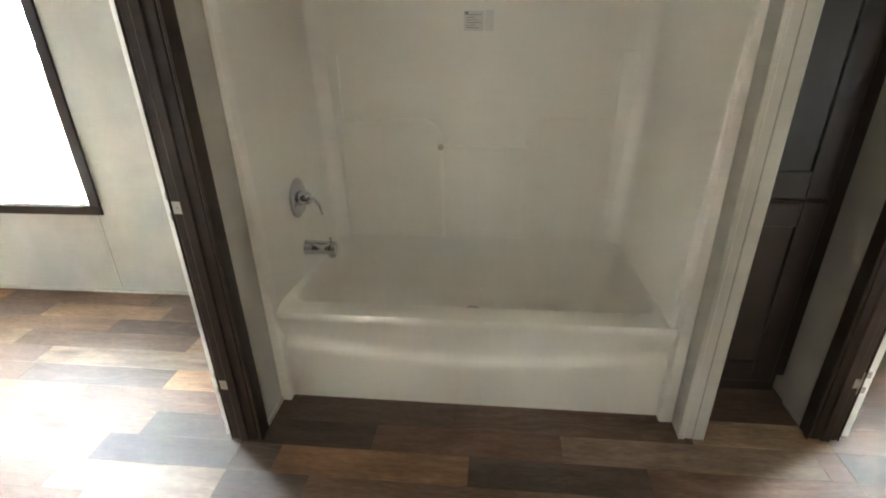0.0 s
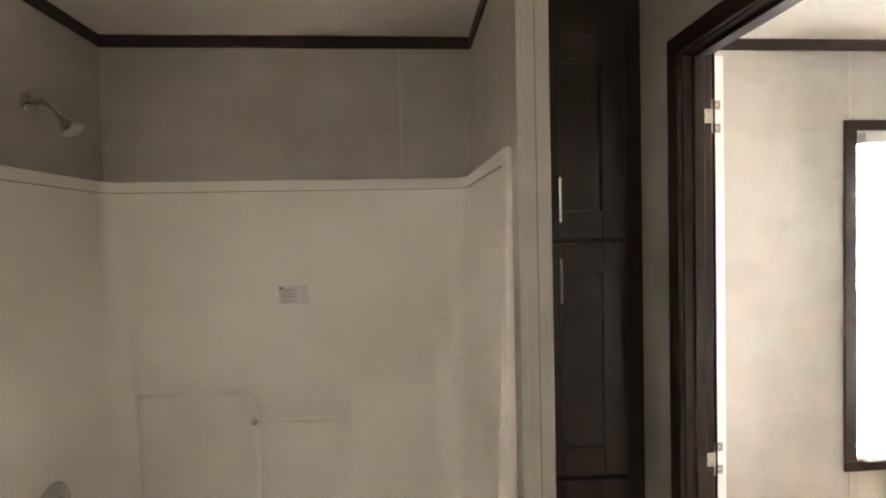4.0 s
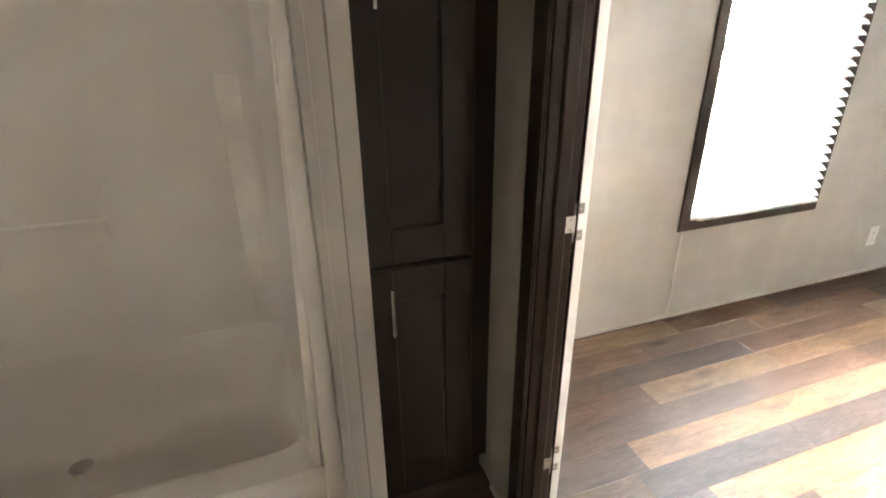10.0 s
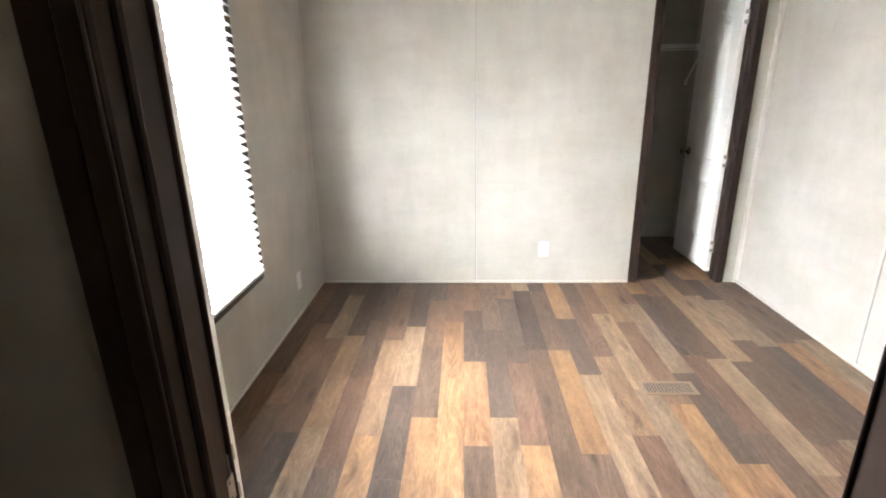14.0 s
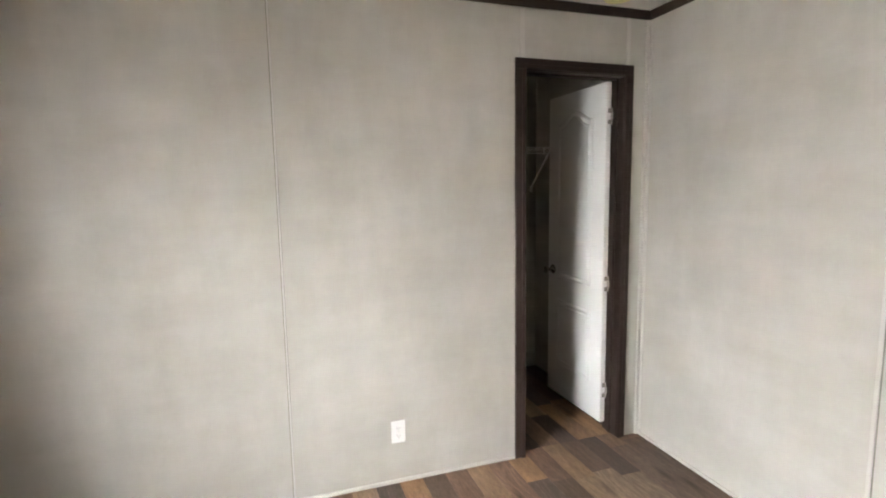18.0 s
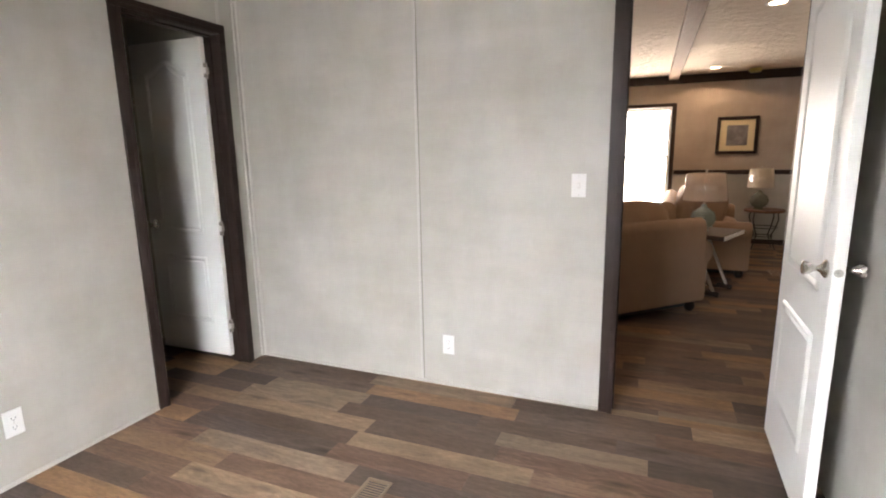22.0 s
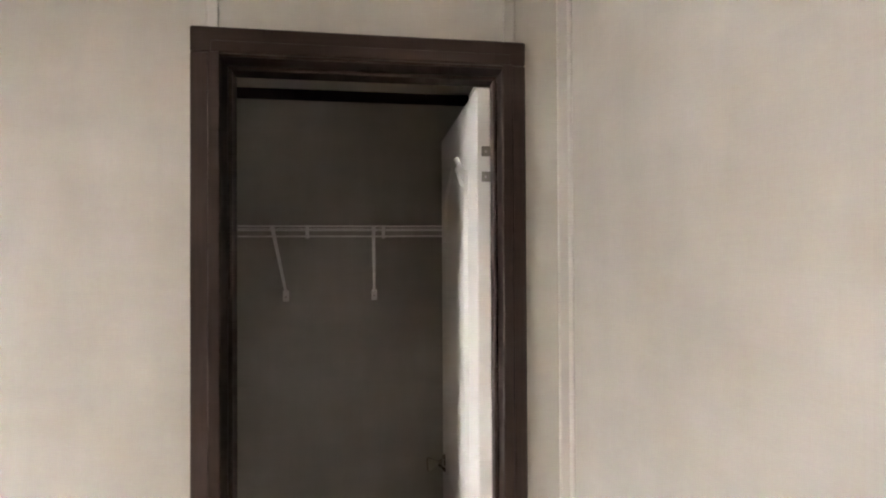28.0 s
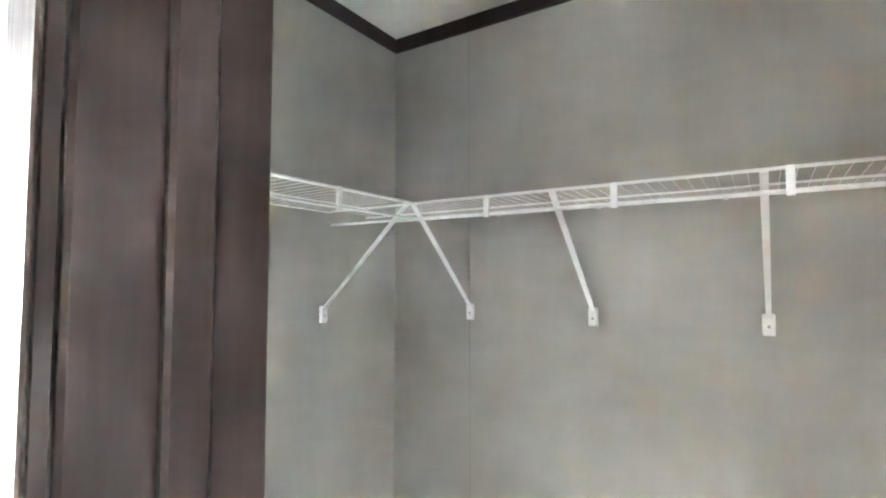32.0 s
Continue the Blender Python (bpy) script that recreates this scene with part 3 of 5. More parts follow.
part("corner_strip", boxes((0.8135, 0.8315, 1.3995, 1.405, 0, CEIL), soft=0.0012), VINYL, wall_stub)
part("corner_lip", boxes((0.829, 0.8332, 1.3975, 1.405, 0, CEIL), soft=0.0012), BATTEN, wall_stub)
part("corner_strip", boxes((0.865, 0.9005, 1.4015, 1.405, 0, CEIL), soft=0.0012), VINYL, wall_stub)
part("corner_lip", boxes((0.8975, 0.901, 1.3995, 1.418, 0, CEIL), soft=0.0008), BATTEN, wall_stub)
part("seam", boxes((0.8625, 0.8652, 1.4042, 1.405, 0, CEIL)), SEAM, wall_stub)

# ---- doors and windows ----


def door_frame(name, axis, a0, a1, hole, width=0.064, sides=(1, 1), proud=(0.013, 0.013), label="dark espresso door casing and jamb"):
    """Jamb lining, stop and casings round an opening (u0, u1, z0, z1) in a wall a0..a1."""
    u0, u1, z0, z1 = hole
    root = tagged(new(name), label, "door frame", kind="structure")

    def b(a, c, u, v, z, w, soft=0.003):
        return boxes((a, c, u, v, z, w) if axis == "x" else (u, v, a, c, z, w), soft=soft)

    t, mid = 0.014, (a0 + a1) / 2
    left, right = width if isinstance(width, tuple) else (width, width)
    width = right
    part("jamb", b(a0, a1, u0, u0 + t, z0, z1 - t), TRIM, root)
    part("jamb", b(a0, a1, u1 - t, u1, z0, z1 - t), TRIM, root)
    part("head_jamb", b(a0, a1, u0, u1, z1 - t, z1), TRIM_H, root)
    part("door_stop", b(mid - 0.016, mid + 0.016, u0 + t, u0 + t + 0.01, z0, z1 - t - 0.01), TRIM, root)
    part("door_stop", b(mid - 0.016, mid + 0.016, u1 - t - 0.01, u1 - t, z0, z1 - t - 0.01), TRIM, root)
    part("head_stop", b(mid - 0.016, mid + 0.016, u0 + t, u1 - t, z1 - t - 0.01, z1 - t), TRIM_H, root)
    for side, on, p in ((-1, sides[0], proud[0]), (1, sides[1], proud[1])):
        if not on:
            continue
        a, c = sorted(((a0, a0 - p) if side < 0 else (a1, a1 + p)))
        a2, c2 = sorted(((a0 - p, a0 - p - 0.004) if side < 0 else (a1 + p, a1 + p + 0.004)))
        o = 0.011
        for m, u, v in ((TRIM, u0 - left, u0 + o), (TRIM, u1 - o, u1 + right)):
            bm = b(a, c, u, v, z0, z1 - o)
            inner = u0 if u < u0 else u1 - 0.012
            box(bm, *((a2, c2, inner - 0.006, inner + 0.018, z0, z1 - o) if axis == "x" else (inner - 0.006, inner + 0.018, a2, c2, z0, z1 - o)), soft=0.0015)
            part("casing", bm, m, root)
        bm = b(a, c, u0 - left, u1 + right, z1 - o, z1 + width)
        box(bm, *((a2, c2, u0, u1, z1 - o, z1 + 0.012) if axis == "x" else (u0, u1, a2, c2, z1 - o, z1 + 0.012)), soft=0.0015)
        part("head_casing", bm, TRIM_H, root)
    return root


door_frame("door_frame_1", "x", X0, X1, BDOOR, 0.042, (1, 1), (0.013, 0.0025))
door_frame("door_frame_2", "x", L0, L1, BDOOR2, 0.05, (1, 1), (0.0025, 0.013))
door_frame("door_frame_3", "x", FAR, CLO_FRONT, CDOOR, (0.036, 0.042), (1, 0), (0.014, 0.014))
door_frame("door_frame_4", "y", NEAR - 0.1, NEAR, LDOOR, 0.05, (1, 1), (0.014, 0.014))


def knob(root, x, y, z, s):
    """A waisted door knob on the face at y, standing out by s."""
    m = pose(x, y, z, -90 * s, 0, 0)
    k = part("knob", lathe(bmesh.new(), [(0.031, 0), (0.031, 0.004), (0.026, 0.009), (0.014, 0.016), (0.0095, 0.026), (0.0105, 0.034), (0.018, 0.046), (0.0235, 0.058), (0.024, 0.063), (0.02, 0.0665), (0.012, 0.0675), (0, 0.0675)], 24, m), SATIN, root, "satin nickel knob", smooth=40)
    return k


def arch_path(x0, x1, z0, z1, rise):
    """A panel outline whose top swells up in the middle."""
    pts = [(x0, z0), (x1, z0), (x1, z1)]
    for i in range(1, 12):
        t = i / 12
        x = x1 + (x0 - x1) * t
        s = math.sin(math.pi * t)
        pts.append((x, z1 + rise * s * s))
    pts.append((x0, z1))
    return pts


def make_door(name, wide, high, s, label, latch=True, hinge_z=(0.251, 0.907, 1.876), g=0.012, kz=0.92):
    """A moulded two-panel leaf: hinge edge at the origin, along +x, thick towards s times y."""
    root = tagged(new(name), label, "door", kind="structure")
    th = 0.035
    y0, y1 = sorted((0, s * th))
    leaf = part("leaf", boxes((0, wide, y0, y1, g, high), soft=0.0025), PAINT, root)
    inset = 0.117
    for face, out in ((y0, -1), (y1, 1)):
        for pts in (arch_path(inset, wide - inset, 0.27, 0.715, 0.0), arch_path(inset, wide - inset, 0.875, high - 0.19, 0.07)):
            cx, cz = sum(p[0] for p in pts) / len(pts), sum(p[1] for p in pts) / len(pts)
            shrink = lambda d: [(x + (d if x < cx else -d) * min(1, abs(x - cx) * 9), z + (d if z < cz else -d)) for x, z in pts]

            def stepped(steps, cap):
                bm = bmesh.new()
                rings = [[bm.verts.new((x, face + out * h, z)) for x, z in shrink(d)] for d, h in steps]
                for a, b in zip(rings, rings[1:]):
                    for i in range(len(a)):
                        j = (i + 1) % len(a)
                        bm.faces.new((a[i], a[j], b[j], b[i]))
                if cap:
                    bm.faces.new(rings[-1])
                bmesh.ops.recalc_face_normals(bm, faces=bm.faces[:])
                return bm

            part("moulding", stepped(((-0.004, -0.001), (0.001, 0.005), (0.007, 0.0095), (0.015, 0.008), (0.026, -0.001)), False), PAINT, leaf, smooth=70)
            part("raised_panel", stepped(((0.026, -0.0005), (0.036, 0.0048)), True), PAINT, leaf)
    knob(root, wide - 0.062, y1, kz, 1)
    knob(root, wide - 0.062, y0, kz, -1)
    if latch:
        plate = part("latch_ring", lathe(bmesh.new(), [(0.013, 0), (0.013, 0.001), (0.0105, 0.0025), (0.0085, 0.0025), (0, 0.0025)], 20, pose(wide, (y0 + y1) / 2, kz, 0, 90, 0)), NICKEL, root)
        part("latch_bolt", lathe(bmesh.new(), [(0.0075, 0.0025), (0.0075, 0.009), (0.004, 0.011), (0, 0.011)], 16, pose(wide, (y0 + y1) / 2, kz, 0, 90, 0)), NICKEL, plate)
    for z in hinge_z:
        ya, yb = sorted((s * 0.0005, s * 0.0235))
        bm = boxes((-0.0025, 0.0, ya, yb, z - 0.044, z - 0.019), (-0.0025, 0.0, ya, yb, z + 0.019, z + 0.044), soft=0.0011)
        h = part("hinge", bm, HINGE, root, "satin metal hinge")
        yk = 0.0 - s * 0.004
        part("knuckle", sweep(bmesh.new(), [(-0.003, yk, z - 0.046), (-0.003, yk, z + 0.046)], 0.0048, 10), NICKEL, h, smooth=50)
        for zz in (z - 0.031, z + 0.031):
            part("screw", lathe(bmesh.new(), [(0.0035, 0), (0.0025, 0.0012), (0, 0.0012)], 10, pose(-0.0025, s * 0.0125, zz, 0, -90, 0)), NICKEL, h)
    return root


def jamb_leaf(place, turn):
    """The plate of a hinge that is let into the jamb, with three screws."""
    root = tagged(part("hinge_plate", boxes((-0.02, 0.02, 0, 0.002, -0.019, 0.019), soft=0.0007), NICKEL), "brushed nickel hinge plate screwed to the jamb", "hinge", "hinge plates")
    for x, z in ((-0.008, 0.012), (0.006, 0), (-0.008, -0.012)):
        part("screw", lathe(bmesh.new(), [(0.003, 0), (0.002, 0.001), (0, 0.001)], 10, pose(x, 0.002, z, -90, 0, 0)), HINGE, root)
    root.matrix_basis = pose(*place, 0, 0, turn)
    return root


DOOR_H = 2.066
HZ1, HZ2 = (0.255, 0.953, 1.9), (0.251, 0.9, 1.857)   # heights of the bath doors' hinges
d = make_door("door_1", 0.785, DOOR_H, -1, "white moulded two-panel door folded flat against the wall", hinge_z=HZ1)
d.matrix_basis = pose(X1 + 0.004, BDOOR[1] - 0.006, 0, 0, 0, 90)
d = make_door("door_2", 0.77, DOOR_H, 1, "white moulded two-panel door folded flat against the wall", hinge_z=HZ2)
d.matrix_basis = pose(L0 + 0.006, BDOOR2[1] - 0.006, 0, 0, 0, 90)
d = make_door("door_3", 0.6, DOOR_H, 1, "white moulded two-panel closet door standing open", g=0.05)
d.matrix_basis = pose(FAR + 0.106, -0.789, 0, 0, 0, 0.9)
d = make_door("door_4", 0.695, DOOR_H, -1, "white moulded two-panel door standing open into the bedroom", g=0.05, kz=0.962)
d.matrix_basis = pose(1.468, -0.942, 0, 0, 0, 88.4)
for z in HZ1:
    jamb_leaf((X1 - 0.018, BDOOR[1] - 0.014, z), 180)
for z in HZ2:
    jamb_leaf((L0 + 0.022, BDOOR2[1] - 0.014, z), 180)
for z in (0.251, 0.907, 1.876):
    jamb_leaf((FAR + 0.085, CDOOR[0] + 0.014, z), 0)
    jamb_leaf((LDOOR[0] + 0.014, NEAR - 0.025, z), -90)
xx, yy = X1 - 0.03, BDOOR[0] + 0.014
strike = tagged(part("strike_plate", boxes((xx - 0.021, xx + 0.021, yy, yy + 0.0025, 0.872, 0.95), soft=0.001), NICKEL), "nickel strike plate on the dark jamb", "strike plate")
part("latch_hole", boxes((xx - 0.009, xx + 0.009, yy + 0.0025, yy + 0.0032, 0.895, 0.927)), BRASS, strike, "worn brass-coloured latch hole")
part("slot", boxes((xx - 0.007, xx + 0.003, yy + 0.0032, yy + 0.0036, 0.899, 0.923)), DARKHOLE, strike)
for z in (0.883, 0.939):
    part("screw", lathe(bmesh.new(), [(0.004, 0), (0.003, 0.0012), (0, 0.0012)], 10, pose(xx, yy + 0.0025, z, -90, 0, 0)), DARKHOLE, strike)


def window(name, x0, x1, z0, z1, inner, outer, inside, label):
    """A single-hung window through an outside wall; inside is +1 or -1, the way the room lies along y."""
    root = tagged(new(name), label, "window", kind="structure")
    mid = (inner + outer) / 2
    lo, hi = sorted((inner, outer))
    t = 0.012
    for b in ((x0, x0 + t, lo, hi, z0 + t, z1 - t), (x1 - t, x1, lo, hi, z0 + t, z1 - t), (x0, x1, lo, hi, z0, z0 + t), (x0, x1, lo, hi, z1 - t, z1)):
        part("liner", boxes(b, soft=0.001), PLASTIC, root)
    w, ws = 0.047, 0.056
    ca, cb = sorted((inner, inner + inside * 0.014))
    part("casing", boxes((x0 - ws, x0 + 0.003, ca, cb, z0, z1), soft=0.003), TRIM, root)
    part("casing", boxes((x1 - 0.003, x1 + ws, ca, cb, z0, z1), soft=0.003), TRIM, root)
    part("head_casing", boxes((x0 - ws, x1 + ws, ca, cb, z1, z1 + w), soft=0.003), TRIM_H, root)
    part("sill_casing", boxes((x0 - ws, x1 + ws, ca, cb, z0 - w, z0), soft=0.003), TRIM_H, root)
    zm = (z0 + z1) / 2
    f = 0.035
    for y, za, zb in ((mid + inside * 0.014, z0 + t, zm + 0.015), (mid - inside * 0.018, zm - 0.015, z1 - t)):
        a, b = sorted((y, y - inside * 0.03))
        bm = boxes((x0 + t, x0 + t + f, a, b, za, zb), (x1 - t - f, x1 - t, a, b, za, zb), (x0 + t + f, x1 - t - f, a, b, za, za + f), (x0 + t + f, x1 - t - f, a, b, zb - f, zb), soft=0.002)
        sash = part("window_sash", bm, PLASTIC, root)
        c = (a + b) / 2
        pane = part("pane", boxes((x0 + t + f, x1 - t - f, c - 0.002, c + 0.002, za + f, zb - f)), GLASS, sash)
        pane.visible_shadow = False
    return root


window("window_1", *WIN_R, *WIN_Z, OUT, OUTER, -1, "bright single-hung window with dark casing")
window("window_2", *WIN_L, *WIN_Z, OUT, OUTER, -1, "bright single-hung window with dark casing")
window("window_3", *LWIN, LIV_FAR, LIV_FAR - 0.16, 1, "bright single-hung window with dark casing in the living room")


def blind(place, x0, x1, z0, z1):
    """A two-inch slatted blind, half open, its room edge tipped down."""
    y = place
    root = thing("window_blind", ((x0 + x1) / 2, y, z0), "white two-inch slatted blind, lowered with tilted slats", "window blind", "bedroom blinds")
    part("headrail", boxes((x0 + 0.008, x1 - 0.008, y - 0.022, y + 0.028, z1 - 0.05, z1 - 0.002), soft=0.003), PLASTIC, root)
    for x in (x0 + 0.03, x1 - 0.06):
        part("bracket", boxes((x, x + 0.03, y + 0.02, y + 0.06, z1 - 0.004, z1 + 0.0005)), PLASTIC, root)
    part("bottom_rail", boxes((x0 + 0.012, x1 - 0.012, y - 0.025, y + 0.025, z0 - 0.002, z0 + 0.016), soft=0.004), PLASTIC, root)
    pitch, tilt = 0.0435, radians(32)
    count = int((z1 - z0 - 0.09) / pitch)
    bm = bmesh.new()
    n = 5
    for i in range(n + 1):
        u = -0.025 + 0.05 * i / n
        zc = 0.0035 * (1 - (u / 0.025) ** 2)
        yy, zz = u * math.cos(tilt) - zc * math.sin(tilt), u * math.sin(tilt) + zc * math.cos(tilt)
        for x in (x0 + 0.01, x1 - 0.014):
            for h in (-0.0013, 0.0013):
                bm.verts.new((x, yy - h * math.sin(tilt), zz + h * math.cos(tilt)))
    bm.verts.ensure_lookup_table()
    v = bm.verts
    for i in range(n):
        a, b = 4 * i, 4 * i + 4
        for q in ((a + 1, b + 1, b + 3, a + 3), (a, a + 2, b + 2, b), (a, b, b + 1, a + 1), (a + 2, a + 3, b + 3, b + 2)):
            bm.faces.new([v[k] for k in q])
    bm.faces.new([v[k] for k in (0, 1, 3, 2)])
    bm.faces.new([v[k] for k in (4 * n, 4 * n + 2, 4 * n + 3, 4 * n + 1)])
    bmesh.ops.recalc_face_normals(bm, faces=bm.faces[:])
    first = part("slat", bm, SLAT, root)
    rng = random.Random(5)
    inv = world_of(root).inverted()
    for k in range(count):
        ob = first if not k else new("slat", first.data)
        ob.parent, ob.matrix_parent_inverse = root, inv
        ob.matrix_basis = pose(0, y, z0 + 0.045 + k * pitch, rng.uniform(-1.2, 1.2), 0, 0)
    for x in (x0 + 0.12, (x0 + x1) / 2, x1 - 0.12):
        part("ladder_cord", sweep(bmesh.new(), [(x, y - 0.026, z0 + 0.02), (x, y - 0.026, z1 - 0.05)], 0.0011, 5), PLASTIC, root)
    part("wand", sweep(bmesh.new(), [(x0 + 0.09, y - 0.034, z1 - 0.06), (x0 + 0.095, y - 0.036, z1 - 0.705)], 0.004, 7), PLASTIC, root, "clear tilt wand")
    return root


blind(OUT - 0.022, WIN_R[0] + 0.004, WIN_R[1] + 0.016, WIN_Z[0] + 0.012, WIN_Z[1] - 0.012)
blind(OUT - 0.022, WIN_L[0] - 0.004, WIN_L[1] - 0.004, WIN_Z[0] + 0.012, WIN_Z[1] - 0.012)

# ---- bath: tub with its surround ----
TX0, TX1, TY0, TY1, RIM = -0.687, 0.816, 1.508, 2.246, 0.404
tub = thing("bathtub", (0.06, 1.88, 0), "white acrylic bathtub with a bowed apron", "bathtub")
bm = bmesh.new()
nx, nz = 48, 24
rows = []
for j in range(nz + 1):
    z = RIM * j / nz
    row = []
    for i in range(nx + 1):
        s = i / nx
        x = TX0 + (TX1 - TX0) * s
        crease = 0.262 - 0.06 * math.sin(math.pi * s) ** 1.3
        y = TY0 + 0.004 + 0.02 / (1 + math.exp(-(z - crease) / 0.0045))
        lip = min(1, max(0, (z - crease - 0.02) / (RIM - 0.03 - crease)))
        y -= 0.043 * lip * lip * (3 - 2 * lip)
        over = max(0, (z - (RIM - 0.018)) / 0.018)
        y += 0.012 * over ** 3
        row.append(bm.verts.new((x, y, z)))
    rows.append(row)
for a, b in zip(rows, rows[1:]):
    for i in range(nx):
        bm.faces.new((a[i], a[i + 1], b[i + 1], b[i]))
part("apron", bm, TUB, tub, smooth=60)
bm = bmesh.new()
cx, cy = (TX0 + TX1) / 2, (TY0 + TY1) / 2


def oval(hx, hy, z, k, off=(0, 0)):
    """A rounded rectangle as a ring."""
    ring = []
    for i in range(56):
        t = 2 * math.pi * i / 56
        c, s = math.cos(t), math.sin(t)
        ring.append(bm.verts.new((cx + off[0] + hx * math.copysign(abs(c) ** k, c), cy + off[1] + hy * math.copysign(abs(s) ** k, s), z)))
    return ring


hx, hy = (TX1 - TX0) / 2, (TY1 - TY0) / 2


def bowl(x0, x1, y0, y1, z, k):
    return oval((x1 - x0) / 2, (y1 - y0) / 2, z, k, ((x0 + x1) / 2 - cx, (y0 + y1) / 2 - cy))


rings = [bowl(TX0, TX1, 1.492, TY1, RIM, 0.06), bowl(-0.652, 0.752, 1.556, 2.238, RIM + 0.007, 0.1), bowl(-0.64, 0.74, 1.57, 2.23, RIM + 0.005, 0.12), bowl(-0.626, 0.729, 1.584, 2.2245, RIM - 0.012, 0.14),
         bowl(-0.606, 0.712, 1.602, 2.214, 0.28, 0.22), bowl(-0.575, 0.692, 1.622, 2.192, 0.15, 0.32), bowl(-0.53, 0.65, 1.66, 2.155, 0.09, 0.46), bowl(-0.25, 0.36, 1.8, 2.1, 0.077, 0.6), bowl(0.01, 0.11, 1.9, 2.0, 0.075, 1)]
for a, b in zip(rings, rings[1:]):
    for i in range(56):
        bm.faces.new((a[i], a[(i + 1) % 56], b[(i + 1) % 56], b[i]))
bm.faces.new(rings[-1])
bmesh.ops.recalc_face_normals(bm, faces=bm.faces[:])
if sum(f.normal.z for f in bm.faces) < 0:
    bmesh.ops.reverse_faces(bm, faces=bm.faces[:])
part("basin", bm, TUB, tub, smooth=50)
drain = part("drain", lathe(bmesh.new(), [(0.034, 0), (0.034, 0.003), (0.028, 0.006), (0.02, 0.003), (0, 0.003)], 28, pose(0.047, 2.083, 0.077)), CHROME, tub, "chrome drain ring", smooth=40)
part("strainer", lathe(bmesh.new(), [(0.024, 0), (0.022, 0.004), (0.004, 0.006), (0, 0.009)], 20, pose(0.047, 2.083, 0.08)), NICKEL, drain, smooth=40)

SX0, SX1, SY0, SY1, STOP, TAPER, FLARE = -0.668, 0.788, 1.498, 2.222, 1.83, 0.052, 0.02
sur = thing("tub_surround", (0.06, 2.1, RIM), "white moulded tub surround with corner shelves", "tub surround")


def u_line(off, r, z):
    """The U of the surround in plan at height z, off metres inside its face; its ends lean in towards the tub and flare to the front."""
    low = (STOP - z) / (STOP - RIM)
    a, b, c = SX0 + off + TAPER * low, SX1 - off - 0.07 * low, SY1 - off
    pts = [(a - FLARE - 0.026 * low, SY0 + 0.002)]
    for cxx, t0 in ((a + r, 180), (b - r, 90)):
        for i in range(9):
            t = radians(t0 - 90 * i / 8)
            pts.append((cxx + r * math.cos(t), c - r + r * math.sin(t)))
    pts.append((b + FLARE + 0.008 * low, SY0 + 0.002))
    return pts


def u_shell(z0, z1, inner, outer, r):
    bm = bmesh.new()
    v = [[bm.verts.new((*xy, z)) for xy in u_line(off, rr, z)] for off, rr in ((inner, r), (outer, r + inner - outer)) for z in (z0, z1)]
    for k in range(len(v[0]) - 1):
        for a, b in ((0, 1), (2, 3), (0, 2), (1, 3)):
            bm.faces.new((v[a][k], v[a][k + 1], v[b][k + 1], v[b][k]))
    for k in (0, -1):
        bm.faces.new((v[0][k], v[1][k], v[3][k], v[2][k]))
    bmesh.ops.recalc_face_normals(bm, faces=bm.faces[:])
    return bm


part("wall_shell", u_shell(RIM + 0.001, STOP - 0.041, 0.0, -0.02, 0.08), TUB, sur, smooth=40)
part("top_flange", u_shell(STOP - 0.041, STOP, 0.01, -0.026, 0.07), TUB, sur, smooth=40)
part("flange_joint", u_shell(STOP - 0.0435, STOP - 0.0405, 0.0025, -0.01, 0.078), SEAM, sur, "thin dark joint under the top flange", smooth=40)
for x0, x1, s in ((SX0 - FLARE, SX0 - FLARE + 0.012, 1), (SX1 + FLARE - 0.012, SX1 + FLARE + 0.0075, -1)):
    bm = boxes((x0, x1, SY0 - 0.022, SY0 + 0.03, 0.0, STOP), soft=0.006, seg=2)
    for v in bm.verts:
        if (v.co.x - (x0 + x1) / 2) * s > 0:
            v.co.x += s * 0.023 * (STOP - v.co.z) / (STOP - RIM)
    part("front_flange", bm, TUB, sur, smooth=40)
for x0, x1, s in ((SX0 - 0.004, -0.545, 1), (0.638, SX1 + 0.004, -1)):
    bm = boxes((x0, x1, SY1 - 0.006, SY1 + 0.014, RIM + 0.002, 1.242), soft=0.0055, seg=4)
    part("corner_shelf", bm, TUB, sur, smooth=40)


def rounded(x0, x1, z0, z1, r, left, right):
    pts = [(x0, z0), (x1, z0)]
    for ok, cxx, t0 in ((right, x1 - r, 0), (left, x0 + r, 90)):
        if ok:
            pts += [(cxx + r * math.cos(radians(t0 + 90 * i / 8)), z1 - r + r * math.sin(radians(t0 + 90 * i / 8))) for i in range(9)]
        else:
            pts.append((x1 if t0 == 0 else x0, z1))
    return pts


for x0, x1, z1, left, right, deep, soft in ((-0.57, -0.1, 0.972, False, True, 0.022, 0.018), (0.27, 0.66, 0.975, True, False, 0.005, 0.0045)):
    bm = prism(bmesh.new(), rounded(x0, x1, RIM + 0.003, z1, 0.1, left, right), SY1 - deep, SY1 + 0.003)
    es = [e for e in bm.edges if all(abs(v.co.y - (SY1 - deep)) < 1e-4 for v in e.verts)]
    bmesh.ops.bevel(bm, geom=es, offset=soft, segments=5, affect="EDGES", profile=0.5)
    part("ledge_panel", bm, TUB, sur, smooth=40)
bar = part("towel_bar", sweep(bmesh.new(), [(-0.104, SY1 - 0.022, 0.852), (0.24, SY1 - 0.022, 0.846), (0.28, SY1 - 0.01, 0.846)], 0.008, 12), TUB, sur, smooth=40)
